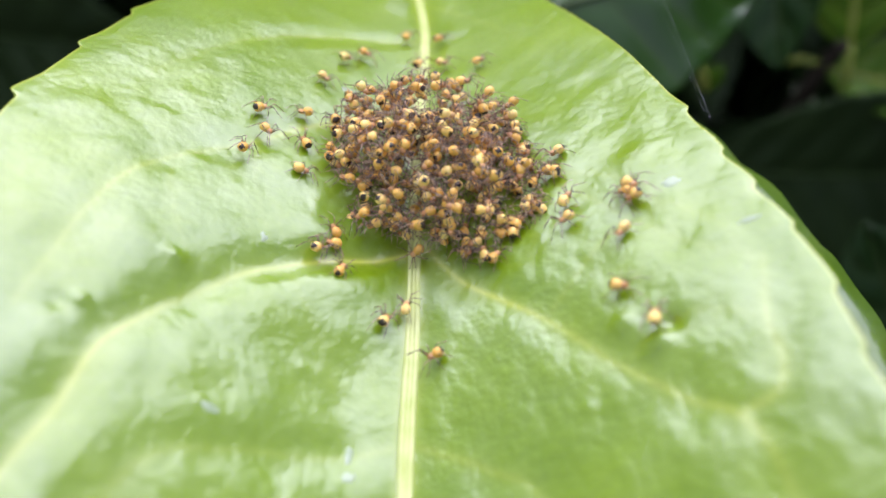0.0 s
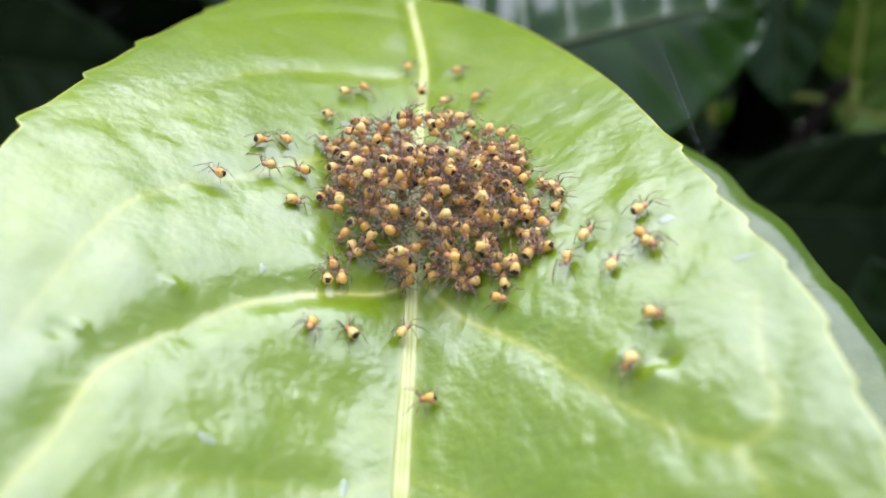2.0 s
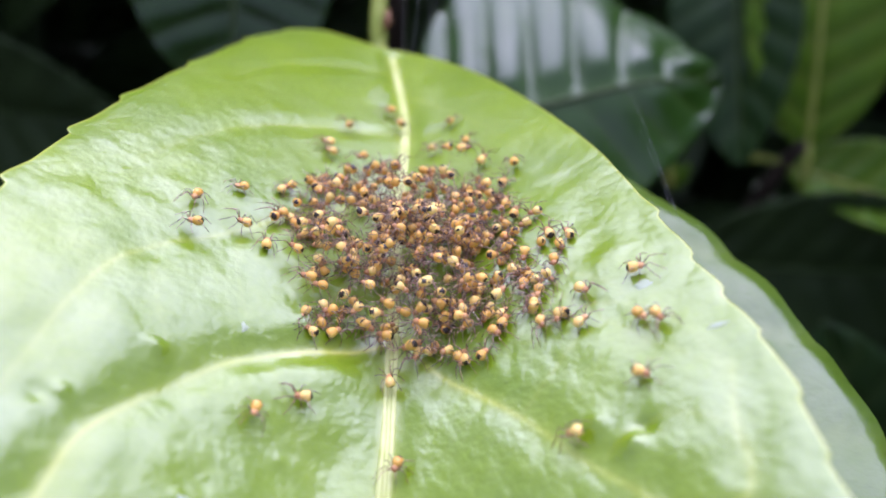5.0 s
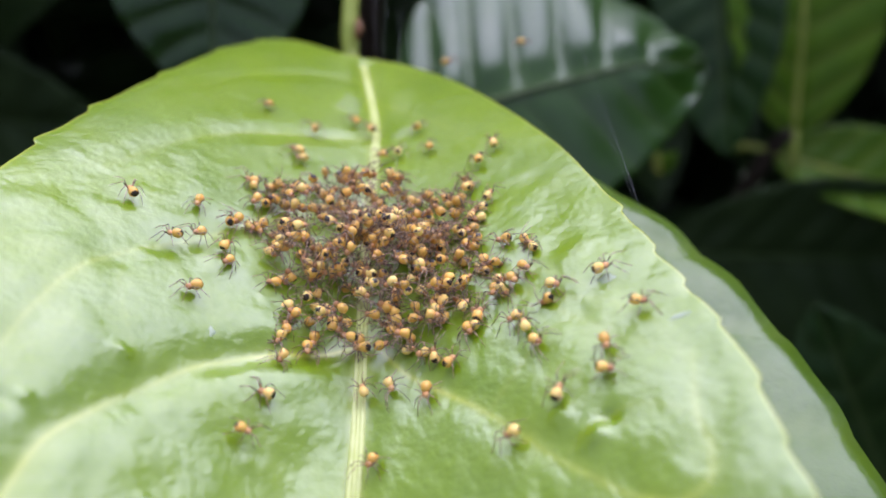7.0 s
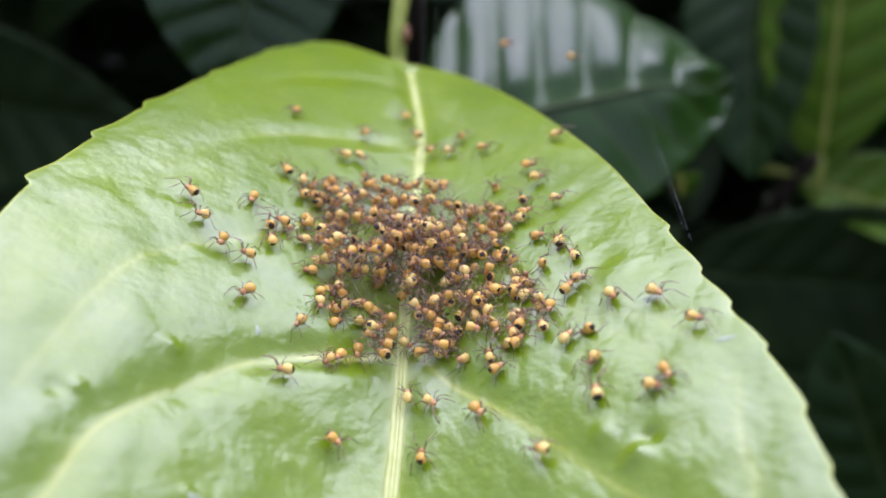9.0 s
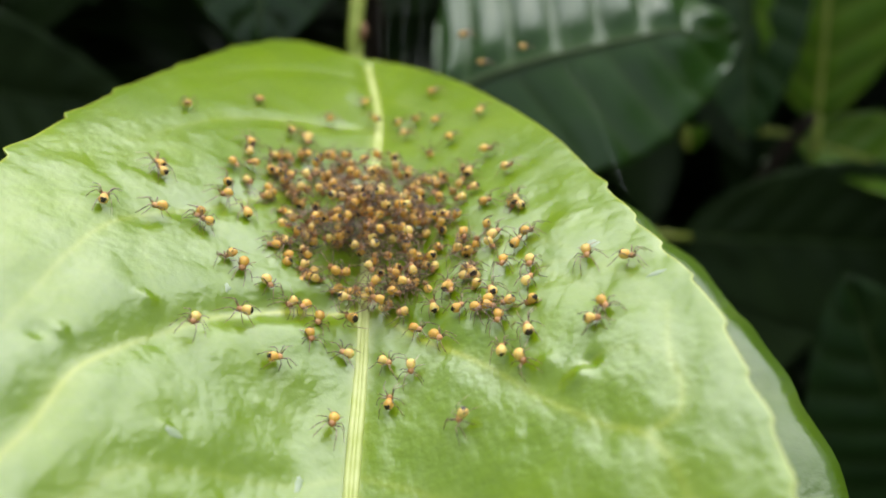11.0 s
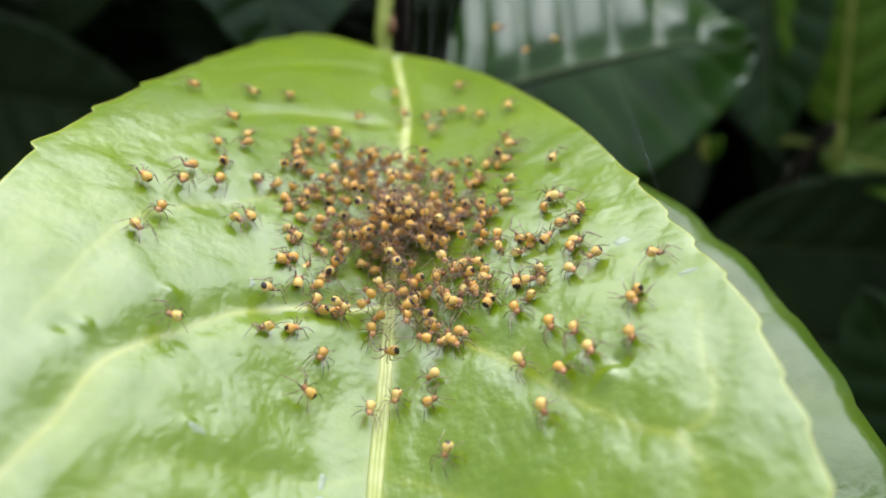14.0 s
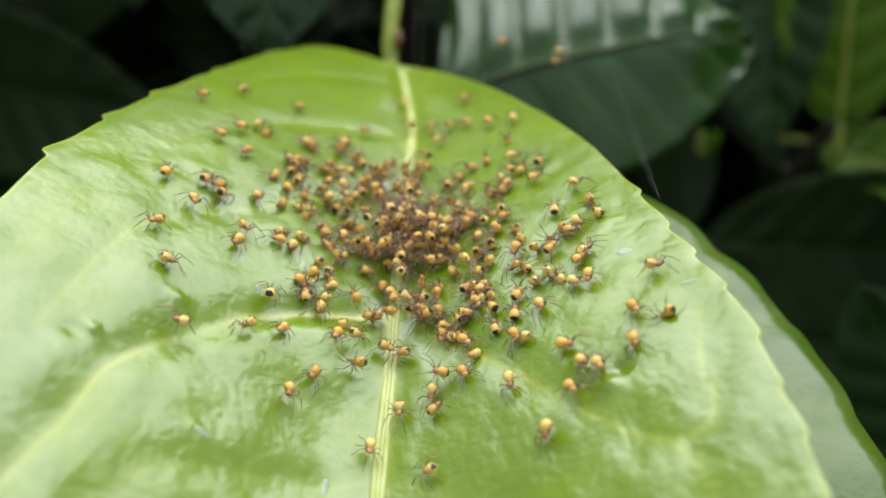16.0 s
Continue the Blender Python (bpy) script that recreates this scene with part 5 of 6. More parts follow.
    crawl(spiders[37], [(0, -0.6, -27.0, 0.7, 57), (0.5, -0.3, -27.2, 0.7, 52), (1, -0.5, -27.8, 0.7, 127), (2, -0.1, -27.7, 0.7, 133), (2.5, 0.0, -27.4, 0.7, 122), (3, 0.5, -27.3, 0.7, 197), (3.5, 0.4, -27.0, 0.7, 205), (4, 0.8, -27.4, 0.7, 228), (4.2, 0.6, -27.4, 0.7, 153), (6.3, 0.5, -28.4, 0.7, 157), (7, 0.3, -28.5, 0.7, 145), (7.5, 0.4, -28.2, 0.7, 154), (8, 0.9, -27.8, 0.7, 229), (8.5, 1.0, -28.0, 0.7, 232), (16, 0.4, -26.4, 0.7, 240)])
    crawl(spiders[38], [(0, 1.6, -24.3, 0.7, 252), (0.5, 1.3, -26.0, 0.7, 177), (1, 1.2, -26.8, 0.7, 172), (1.5, 1.6, -27.4, 0.7, 212), (2, 2.4, -27.2, 0.7, 283), (2.5, 2.6, -27.0, 0.7, 285), (3, 2.9, -27.7, 0.7, 210), (3.5, 2.9, -28.0, 0.7, 211), (4, 3.0, -28.7, 0.7, 188), (4.2, 2.8, -29.0, 0.7, 150), (6.5, 3.0, -32.9, 0.7, 182), (7, 3.2, -33.6, 0.7, 200), (7.5, 3.3, -33.7, 0.7, 194), (8, 3.9, -34.0, 0.7, 240), (8.5, 3.6, -34.2, 0.7, 230), (11.3, 2.8, -35.9, 0.7, 239), (11.5, 2.9, -36.1, 0.7, 202), (12, 2.8, -36.9, 0.7, 169), (12.5, 2.3, -37.3, 0.7, 129), (13.5, 1.8, -38.6, 0.7, 159), (14.5, 1.4, -39.7, 0.7, 160), (15.5, 1.6, -39.9, 0.7, 173), (16, 1.6, -39.8, 0.7, 171)])
    crawl(spiders[39], [(0, 4.8, -29.6, 0.7, 140), (0.5, 4.9, -30.1, 0.7, 189), (1, 4.7, -30.4, 0.7, 200), (1.5, 4.8, -30.4, 0.7, 198), (2, 4.9, -30.1, 0.7, 191), (2.5, 5.1, -30.1, 0.7, 179), (3, 5.7, -30.3, 0.7, 252), (3.5, 6.3, -31.1, 0.7, 213), (4, 6.6, -31.8, 0.7, 203), (4.2, 6.4, -31.8, 0.7, 210), (6.5, 6.2, -34.4, 0.7, 175), (7, 6.0, -35.3, 0.7, 170), (7.5, 5.9, -35.6, 0.7, 161), (8.5, 6.7, -36.8, 0.7, 214), (11.3, 7.2, -35.0, 0.7, 225), (12, 7.3, -35.3, 0.7, 230), (13, 7.3, -35.0, 0.7, 237), (13.5, 7.1, -34.9, 0.7, 234), (16, 7.1, -34.9, 0.7, 224)])
    crawl(spiders[40], [(0, 7.2, -31.8, 0.7, 319), (0.5, 7.3, -31.9, 0.7, 327), (1, 7.6, -32.8, 0.7, 252), (1.5, 7.7, -32.9, 0.7, 249), (3, 8.2, -32.4, 0.7, 247), (3.5, 8.2, -32.0, 0.7, 322), (7, 8.0, -33.3, 0.7, 315), (8, 8.4, -33.0, 0.7, 306), (8.5, 8.4, -33.2, 0.7, 303), (11.3, 9.1, -32.6, 0.7, 310), (11.5, 9.0, -32.8, 0.7, 322), (12, 8.2, -32.9, 0.7, 397), (12.5, 8.1, -33.2, 0.7, 394), (13, 7.8, -32.9, 0.7, 406), (13.5, 6.4, -32.5, 0.7, 437), (14, 4.8, -33.3, 0.7, 478), (14.5, 3.5, -33.2, 0.7, 445), (15, 1.9, -33.9, 0.7, 473), (15.5, 1.4, -33.9, 0.7, 447), (16, 1.6, -34.0, 0.7, 437)])
    crawl(spiders[41], [(0, 5.0, -27.7, 0.7, 343), (0.5, 5.1, -28.3, 0.7, 268), (1, 5.0, -28.6, 0.7, 268), (1.5, 5.3, -29.1, 0.7, 216), (2, 6.1, -29.1, 0.7, 267), (2.5, 7.6, -30.0, 0.7, 238), (3, 8.9, -30.7, 0.7, 242), (3.5, 8.7, -30.6, 0.7, 248), (4, 9.0, -31.0, 0.7, 214), (4.2, 8.9, -31.0, 0.7, 220), (6.3, 10.1, -30.9, 0.7, 206), (7, 9.7, -31.2, 0.7, 194), (7.5, 9.8, -30.8, 0.7, 269), (8, 10.2, -30.5, 0.7, 301), (8.5, 10.3, -30.7, 0.7, 301), (11.3, 10.8, -34.0, 0.7, 226), (12, 10.3, -33.5, 0.7, 301), (12.5, 9.4, -31.9, 0.7, 376), (16, 9.4, -31.9, 0.7, 388)])
    crawl(spiders[42], [(0, 7.6, -29.5, 0.7, 43), (3, 7.6, -29.5, 0.7, 46), (4, 7.2, -29.4, 0.7, 50), (4.2, 7.0, -29.5, 0.7, 119), (6.5, 6.7, -28.0, 0.7, 106), (7, 6.8, -28.3, 0.7, 107), (7.5, 7.4, -28.1, 0.7, 182), (8, 8.5, -28.3, 0.7, 257), (8.5, 8.6, -28.7, 0.7, 188), (16, 8.3, -31.0, 0.7, 192)])
    crawl(spiders[43], [(0, 10.5, -27.9, 0.7, 187), (2.5, 10.5, -27.9, 0.7, 181), (3, 11.6, -29.6, 0.7, 212), (3.5, 11.9, -30.7, 0.7, 194), (4.2, 11.9, -30.7, 0.7, 183), (6.3, 14.8, -34.9, 0.7, 214), (7, 14.7, -35.1, 0.7, 221), (8, 15.7, -35.6, 0.7, 244), (8.5, 15.7, -36.1, 0.7, 172), (11.3, 12.8, -34.6, 0.7, 97), (12, 13.6, -35.4, 0.7, 172), (12.5, 14.1, -35.4, 0.7, 247), (13, 15.2, -36.6, 0.7, 222), (13.5, 15.8, -38.0, 0.7, 202), (14, 15.7, -39.7, 0.7, 179), (14.5, 15.7, -40.9, 0.7, 181), (15, 15.5, -41.5, 0.7, 162), (15.5, 15.8, -41.9, 0.7, 219), (16, 16.0, -42.0, 0.7, 220)])
    crawl(spiders[44], [(0, 10.4, -21.2, 0.7, 222), (0.5, 10.4, -21.8, 0.7, 180), (1, 10.0, -22.6, 0.7, 154), (1.5, 10.2, -23.2, 0.7, 196), (2, 10.7, -23.5, 0.7, 243), (2.5, 11.4, -24.2, 0.7, 227), (3, 11.8, -24.6, 0.7, 224), (3.5, 12.0, -24.6, 0.7, 215), (4.2, 12.0, -24.6, 0.7, 226), (6.3, 9.7, -25.4, 0.7, 151), (6.5, 9.8, -25.4, 0.7, 164), (7, 9.6, -25.8, 0.7, 153), (7.5, 9.8, -25.1, 0.7, 78), (8, 10.5, -25.2, 0.7, 3), (8.5, 11.0, -26.1, 0.7, -72), (11.3, 13.4, -24.3, 0.7, -54), (11.5, 13.9, -23.7, 0.7, -38), (12, 14.9, -23.6, 0.7, -87), (12.5, 15.7, -21.8, 0.7, -23), (13, 16.1, -21.7, 0.7, -83), (13.5, 16.3, -21.7, 0.7, -93), (14.5, 16.0, -22.7, 0.7, -168), (15, 15.6, -23.4, 0.7, -210), (15.5, 16.6, -24.1, 0.7, -135), (16, 17.4, -25.4, 0.7, -146)])
    crawl(spiders[45], [(0, 10.9, -25.2, 0.7, 323), (3.5, 11.0, -25.2, 0.7, 314), (4, 11.7, -26.3, 0.7, 239), (4.2, 11.6, -26.6, 0.7, 164), (6.3, 11.8, -27.6, 0.7, 168), (7, 11.9, -28.1, 0.7, 166), (8, 13.0, -28.1, 0.7, 241), (8.5, 12.8, -28.6, 0.7, 166), (11.3, 13.1, -29.6, 0.7, 165), (12, 13.1, -29.6, 0.7, 176), (12.5, 14.1, -29.8, 0.7, 251), (13, 15.6, -29.7, 0.7, 277), (13.5, 16.3, -29.8, 0.7, 263), (14, 16.4, -30.4, 0.7, 188), (14.5, 16.4, -30.3, 0.7, 183), (15, 16.1, -30.6, 0.7, 130), (15.5, 16.4, -31.0, 0.7, 205), (16, 17.0, -30.5, 0.7, 280)])
    crawl(spiders[46], [(0, 11.5, -24.9, 0.7, 90), (0.5, 11.5, -25.2, 0.7, 88), (1, 11.0, -26.0, 0.7, 149), (2, 11.9, -27.1, 0.7, 218), (2.5, 12.0, -27.7, 0.7, 199), (3.5, 12.3, -28.2, 0.7, 209), (4, 12.4, -28.9, 0.7, 191), (4.2, 12.2, -29.0, 0.7, 141), (6.3, 13.9, -27.6, 0.7, 216), (7, 13.6, -27.7, 0.7, 208), (7.5, 14.0, -27.1, 0.7, 283), (8, 14.4, -26.8, 0.7, 299), (8.5, 14.5, -27.1, 0.7, 308), (16, 14.9, -27.5, 0.7, 308)])
    crawl(spiders[47], [(0, 8.5, -29.2, 0.7, 137), (0.5, 8.6, -29.5, 0.7, 140), (1, 8.4, -29.8, 0.7, 138), (1.5, 8.7, -30.0, 0.7, 132), (2, 9.2, -29.8, 0.7, 207), (2.5, 9.6, -29.9, 0.7, 250), (3, 9.9, -29.5, 0.7, 323), (3.5, 9.9, -29.6, 0.7, 332), (4, 10.1, -29.7, 0.7, 319), (6.3, 9.7, -28.0, 0.7, 320), (7, 9.6, -28.1, 0.7, 320), (8, 10.2, -28.0, 0.7, 331), (8.5, 10.2, -28.4, 0.7, 256), (16, 8.8, -29.5, 0.7, 244)])
    crawl(spiders[48], [(0, -5.9, -21.5, 2.5, 52), (2.2, -6.4, -22.0, 2.5, 58), (4.4, -8.0, -22.0, 2.4, 71), (6.3, -10.7, -22.8, 0.7, 106), (6.5, -11.2, -23.4, 0.7, 140), (7, -11.3, -23.5, 0.7, 148), (7.5, -11.9, -23.3, 0.7, 76), (8, -12.2, -22.6, 0.7, 24), (8.5, -13.0, -23.2, 0.7, 99), (11.3, -14.2, -24.6, 0.7, 94), (11.5, -14.1, -24.7, 0.7, 169), (12, -13.1, -25.1, 0.7, 244), (12.5, -13.0, -24.9, 0.7, 256), (13, -12.9, -24.3, 0.7, 331), (13.5, -12.9, -24.2, 0.7, 318), (14, -13.4, -25.0, 0.7, 243), (16, -13.4, -25.0, 0.7, 242)])
    crawl(spiders[49], [(0, -2.8, -23.9, 3.7, 91), (2.2, -3.1, -24.4, 3.7, 80), (4.3, -3.9, -24.7, 3.5, 68), (6.3, -13.1, -27.9, 0.7, 109), (7.5, -13.1, -27.9, 0.7, 118), (8, -12.8, -27.9, 0.7, 113), (8.5, -12.8, -28.1, 0.7, 126), (11.3, -10.1, -28.4, 0.7, 201), (11.5, -10.0, -28.3, 0.7, 276), (12, -9.8, -28.9, 0.7, 201), (13.5, -9.1, -27.7, 0.7, 276), (14, -9.2, -27.6, 0.7, 279), (14.5, -9.1, -27.7, 0.7, 283), (15, -8.7, -28.1, 0.7, 222), (15.5, -8.1, -28.5, 0.7, 235), (16, -8.0, -28.7, 0.7, 240)])
    crawl(spiders[50], [(0, -0.4, -11.9, 3.1, 135), (2.2, -0.5, -12.0, 3.0, 143), (4.3, -1.0, -10.8, 2.9, 152), (6.3, -10.3, 9.2, 0.7, 77), (6.5, -10.6, 8.8, 0.7, 146), (7, -11.5, 7.6, 0.7, 142), (7.5, -12.8, 7.2, 0.7, 110), (8, -13.0, 6.1, 0.7, 167), (8.5, -13.5, 5.0, 0.7, 154), (16, -12.7, 3.9, 0.7, 150)])
    crawl(spiders[51], [(0, -4.8, -14.0, 1.8, 207), (2.2, -5.2, -14.2, 1.8, 214), (4.4, -6.5, -13.1, 1.7, 226), (6.3, -9.4, -9.7, 0.7, 301), (6.5, -10.3, -9.7, 0.7, 376), (7, -11.0, -10.2, 0.7, 451), (7.5, -11.5, -9.1, 0.7, 384), (8, -11.8, -8.6, 0.7, 388), (8.5, -12.1, -8.7, 0.7, 399), (11.3, -12.6, -7.2, 0.7, 397), (12.5, -12.6, -7.2, 0.7, 402), (13, -14.1, -6.4, 0.7, 423), (14, -17.5, -6.5, 0.7, 450), (16, -17.5, -6.5, 0.7, 454)])
    crawl(spiders[52], [(0, -4.3, -14.0, 3.3, 201), (2.2, -4.6, -14.1, 3.2, 189), (4.5, -5.9, -13.0, 3.0, 186), (6.3, -7.1, -12.5, 0.7, 172), (6.5, -7.2, -12.4, 0.7, 97), (7, -8.7, -12.3, 0.7, 86), (7.5, -8.8, -10.8, 0.7, 11), (8, -8.4, -9.1, 0.7, -12), (8.5, -8.4, -9.2, 0.7, -14), (11.5, -6.4, -5.1, 0.7, -26), (12, -6.4, -4.7, 0.7, -31), (12.5, -6.3, -3.6, 0.7, -5), (13, -6.5, -2.2, 0.7, 8), (13.5, -6.7, -1.7, 0.7, 22), (14, -7.1, -2.8, 0.7, 97), (14.5, -6.9, -3.1, 0.7, 87), (15, -7.0, -3.1, 0.7, 83), (15.5, -7.0, -3.7, 0.7, 158), (16, -7.1, -3.9, 0.7, 158)])
    crawl(spiders[53], [(0, -1.1, -11.1, 1.3, 287), (2.2, -1.3, -11.1, 1.3, 288), (4.4, -2.0, -9.6, 1.3, 294), (6.3, 2.1, 0.6, 0.7, 338), (6.5, 2.0, 1.2, 0.7, 366), (7, 1.9, 0.2, 0.7, 441), (7.5, 1.9, 2.0, 0.7, 366), (8, 2.4, 3.0, 0.7, 333), (8.5, 2.3, 2.7, 0.7, 328), (11.3, 3.8, 5.0, 0.7, 327), (16, 3.8, 5.0, 0.7, 321)])
    crawl(spiders[54], [(0, 7.3, -14.4, 3.4, 117), (2.2, 7.5, -14.6, 3.4, 108), (4.5, 8.3, -13.7, 3.1, 101), (6.3, 10.9, -12.3, 0.7, 26), (6.5, 10.9, -12.1, 0.7, -14), (7, 10.5, -11.6, 0.7, 41), (7.5, 11.4, -10.5, 0.7, -34), (8, 12.5, -9.0, 0.7, -36), (8.5, 13.3, -9.0, 0.7, -84), (16, 12.6, -8.6, 0.7, -96)])
    crawl(spiders[55], [(0, 9.0, -19.9, 5.1, 122), (2.2, 9.3, -20.3, 5.1, 125), (4.4, 10.4, -20.0, 4.7, 137), (6.3, 10.4, -18.8, 0.7, 132), (7, 10.6, -19.0, 0.7, 122), (7.5, 11.4, -18.2, 0.7, 47), (8, 12.3, -18.7, 0.7, -28), (8.5, 12.8, -18.9, 0.7, -103), (16, 11.3, -19.8, 0.7, -99)])
    crawl(spiders[56], [(0, 6.5, -24.9, 5.1, 320), (2.2, 6.7, -25.5, 5.0, 326), (4.4, 7.3, -26.0, 4.7, 320), (6.3, 15.9, -40.6, 0.7, 245), (6.5, 15.9, -40.5, 0.7, 255), (7, 15.5, -40.2, 0.7, 330), (7.5, 15.6, -40.2, 0.7, 320), (8, 15.7, -39.5, 0.7, 353), (11.3, 14.3, -38.2, 0.7, 364), (11.5, 14.6, -38.6, 0.7, 289), (12, 15.6, -40.0, 0.7, 216), (12.5, 15.9, -39.9, 0.7, 229), (13.5, 16.2, -41.4, 0.7, 189), (14.5, 16.6, -42.5, 0.7, 203), (15, 16.6, -42.8, 0.7, 197), (16, 16.9, -43.0, 0.7, 201)])
    crawl(spiders[57], [(0, -1.2, -25.2, 5.8, 61), (2.2, -1.4, -25.8, 5.8, 68), (4.5, -2.0, -26.2, 5.4, 64), (6.3, -0.9, -26.0, 0.7, 55), (7, -1.2, -26.4, 0.7, 64), (7.5, -1.0, -26.4, 0.7, 63), (8, -0.6, -26.2, 0.7, -12), (8.5, -0.5, -26.5, 0.7, -13), (16, 0.4, -26.9, 0.7, -14)])
    crawl(spiders[58], [(0, 4.4, -11.2, 3.3, 60), (2.3, 4.4, -11.2, 3.3, 65), (4.5, 4.8, -9.7, 3.1, 62), (6.5, 9.8, 24.0, -1.2, -8), (7, 10.3, 24.0, 0.3, -83), (7.5, 10.1, 24.0, 2.0, -88), (8.5, 11.3, 24.0, 4.4, -90), (16, 13.2, 23.5, 4.4, -102)])
    crawl(spiders[59], [(0, 5.2, -12.0, 4.1, 276), (2.3, 5.3, -12.0, 4.1, 278), (4.6, 5.8, -10.6, 3.8, 282), (6.5, 19.8, 24.0, 1.7, 338), (7, 20.1, 24.0, 2.0, 341), (7.5, 20.3, 24.0, 2.5, 335), (8, 20.0, 24.0, 2.4, 321), (8.5, 20.3, 24.0, 1.8, 319), (16, 21.3, 25.4, 1.8, 311)])
    crawl(spiders[60], [(0, -1.0, -27.2, 1.8, 188), (2.2, -1.2, -27.9, 1.8, 189), (4.3, -1.8, -28.8, 1.8, 188), (6.3, -2.2, -25.0, 0.7, 263), (6.5, -2.1, -24.8, 0.7, 264), (7, -2.3, -25.0, 0.7, 267), (8, -2.0, -24.3, 0.7, 273), (8.5, -2.0, -24.6, 0.7, 265), (16, -2.2, -23.9, 0.7, 264)])
    crawl(spiders[61], [(0, -6.1, -18.5, 2.8, 306), (2.2, -6.6, -18.8, 2.8, 303), (4.4, -8.1, -18.5, 2.7, 302), (6.3, -6.2, -18.3, 0.7, 276), (6.5, -6.7, -18.5, 0.7, 201), (7, -7.8, -19.6, 0.7, 135), (7.5, -9.0, -19.5, 0.7, 84), (8, -9.1, -18.2, 0.7, 9), (8.5, -9.7, -18.4, 0.7, 84), (11.3, -7.5, -23.4, 0.7, 159), (11.5, -7.7, -23.5, 0.7, 139), (12, -8.0, -24.6, 0.7, 162), (13, -8.2, -23.6, 0.7, 87), (13.5, -8.6, -23.5, 0.7, 65), (14, -8.9, -23.6, 0.7, 75), (14.5, -9.0, -24.5, 0.7, 150), (15, -9.3, -24.4, 0.7, 146), (15.5, -9.2, -24.5, 0.7, 156), (16, -9.4, -24.8, 0.7, 168)])
    crawl(spiders[62], [(0, -2.9, -22.3, 6.7, 346), (2.2, -3.2, -22.8, 6.6, 338), (4.5, -4.1, -22.9, 6.1, 331), (6.3, -3.5, -23.0, 0.7, 342), (7, -3.6, -23.3, 0.7, 347), (8, -3.3, -22.8, 0.7, 352), (8.5, -3.6, -23.5, 0.7, 427), (11.3, -4.7, -25.8, 0.7, 502), (11.5, -4.7, -25.8, 0.7, 488), (12, -4.3, -25.8, 0.7, 496), (12.5, -4.3, -25.7, 0.7, 490), (13, -4.6, -25.3, 0.7, 415), (13.5, -5.2, -26.5, 0.7, 490), (14, -5.5, -27.0, 0.7, 506), (14.5, -5.7, -27.3, 0.7, 502), (15.5, -5.6, -27.8, 0.7, 490), (16, -5.6, -27.7, 0.7, 486)])
    crawl(spiders[63], [(0, -4.3, -20.2, 6.0, 327), (4.7, -5.9, -20.3, 5.4, 325), (9.4, -7.7, -19.0, 2.9, 324), (11.3, -23.2, -28.0, 0.7, 399), (11.5, -23.4, -28.2, 0.7, 474), (12, -22.9, -29.0, 0.7, 549), (12.5, -22.1, -29.9, 0.7, 580), (13, -21.6, -29.6, 0.7, 655), (13.5, -21.3, -30.3, 0.7, 580), (14, -20.1, -31.3, 0.7, 588), (14.5, -19.3, -32.1, 0.7, 585), (15, -19.0, -32.9, 0.7, 562), (15.5, -18.5, -33.1, 0.7, 600), (16, -17.8, -33.2, 0.7, 626)])
    crawl(spiders[64], [(0, -3.9, -21.6, 6.0, 99), (4.7, -5.5, -22.0, 5.4, 92), (9.4, -7.1, -20.7, 2.9, 104), (11.3, -19.2, -25.8, 0.7, 113), (12, -19.8, -25.5, 0.7, 56), (12.5, -20.0, -25.6, 0.7, 57), (13, -20.8, -24.5, 0.7, 35), (13.5, -21.3, -24.2, 0.7, 60), (14, -21.4, -23.9, 0.7, 48), (14.5, -21.3, -23.7, 0.7, 52), (15, -21.5, -22.8, 0.7, 11), (15.5, -21.0, -22.0, 0.7, -29), (16, -20.9, -21.1, 0.7, -12)])
    crawl(spiders[65], [(0, -3.2, -14.8, 5.6, 275), (4.7, -4.5, -13.9, 5.1, 278), (9.4, -6.1, -12.1, 2.7, 289), (11.3, -20.6, -2.2, 0.7, 364), (12.5, -20.6, -2.2, 0.7, 357), (13, -21.9, -0.6, 0.7, 398), (13.5, -22.8, -0.7, 0.7, 459), (16, -22.8, -0.7, 0.7, 458)])
    crawl(spiders[66], [(0, -2.1, -12.4, 2.7, 272), (4.7, -3.3, -11.1, 2.5, 275), (9.4, -4.7, -9.0, 1.5, 284), (11.3, -10.1, -0.8, 0.7, 359), (11.5, -10.9, -0.8, 0.7, 434), (12.5, -12.5, 1.0, 0.7, 401), (13, -13.4, 1.8, 0.7, 412), (13.5, -15.0, 1.4, 0.7, 462), (14, -16.9, 1.8, 0.7, 438), (14.5, -17.7, 2.6, 0.7, 404), (15, -18.6, 2.6, 0.7, 450), (15.5, -18.9, 3.4, 0.7, 382), (16, -19.4, 4.5, 0.7, 386)])
    crawl(spiders[67], [(0, -4.2, -14.6, 4.2, 80), (4.7, -5.9, -13.7, 3.8, 86), (9.4, -7.8, -11.7, 2.1, 89), (11.3, -12.5, -12.1, 0.7, 94), (11.5, -13.0, -12.1, 0.7, 91), (12, -14.0, -12.8, 0.7, 128), (12.5, -14.0, -11.8, 0.7, 53), (13, -14.1, -11.0, 0.7, 11), (13.5, -14.7, -11.2, 0.7, 86), (14, -15.0, -11.5, 0.7, 132), (14.5, -15.2, -11.5, 0.7, 136), (15, -15.6, -11.9, 0.7, 138), (15.5, -15.7, -12.1, 0.7, 138), (16, -15.7, -11.8, 0.7, 135)])
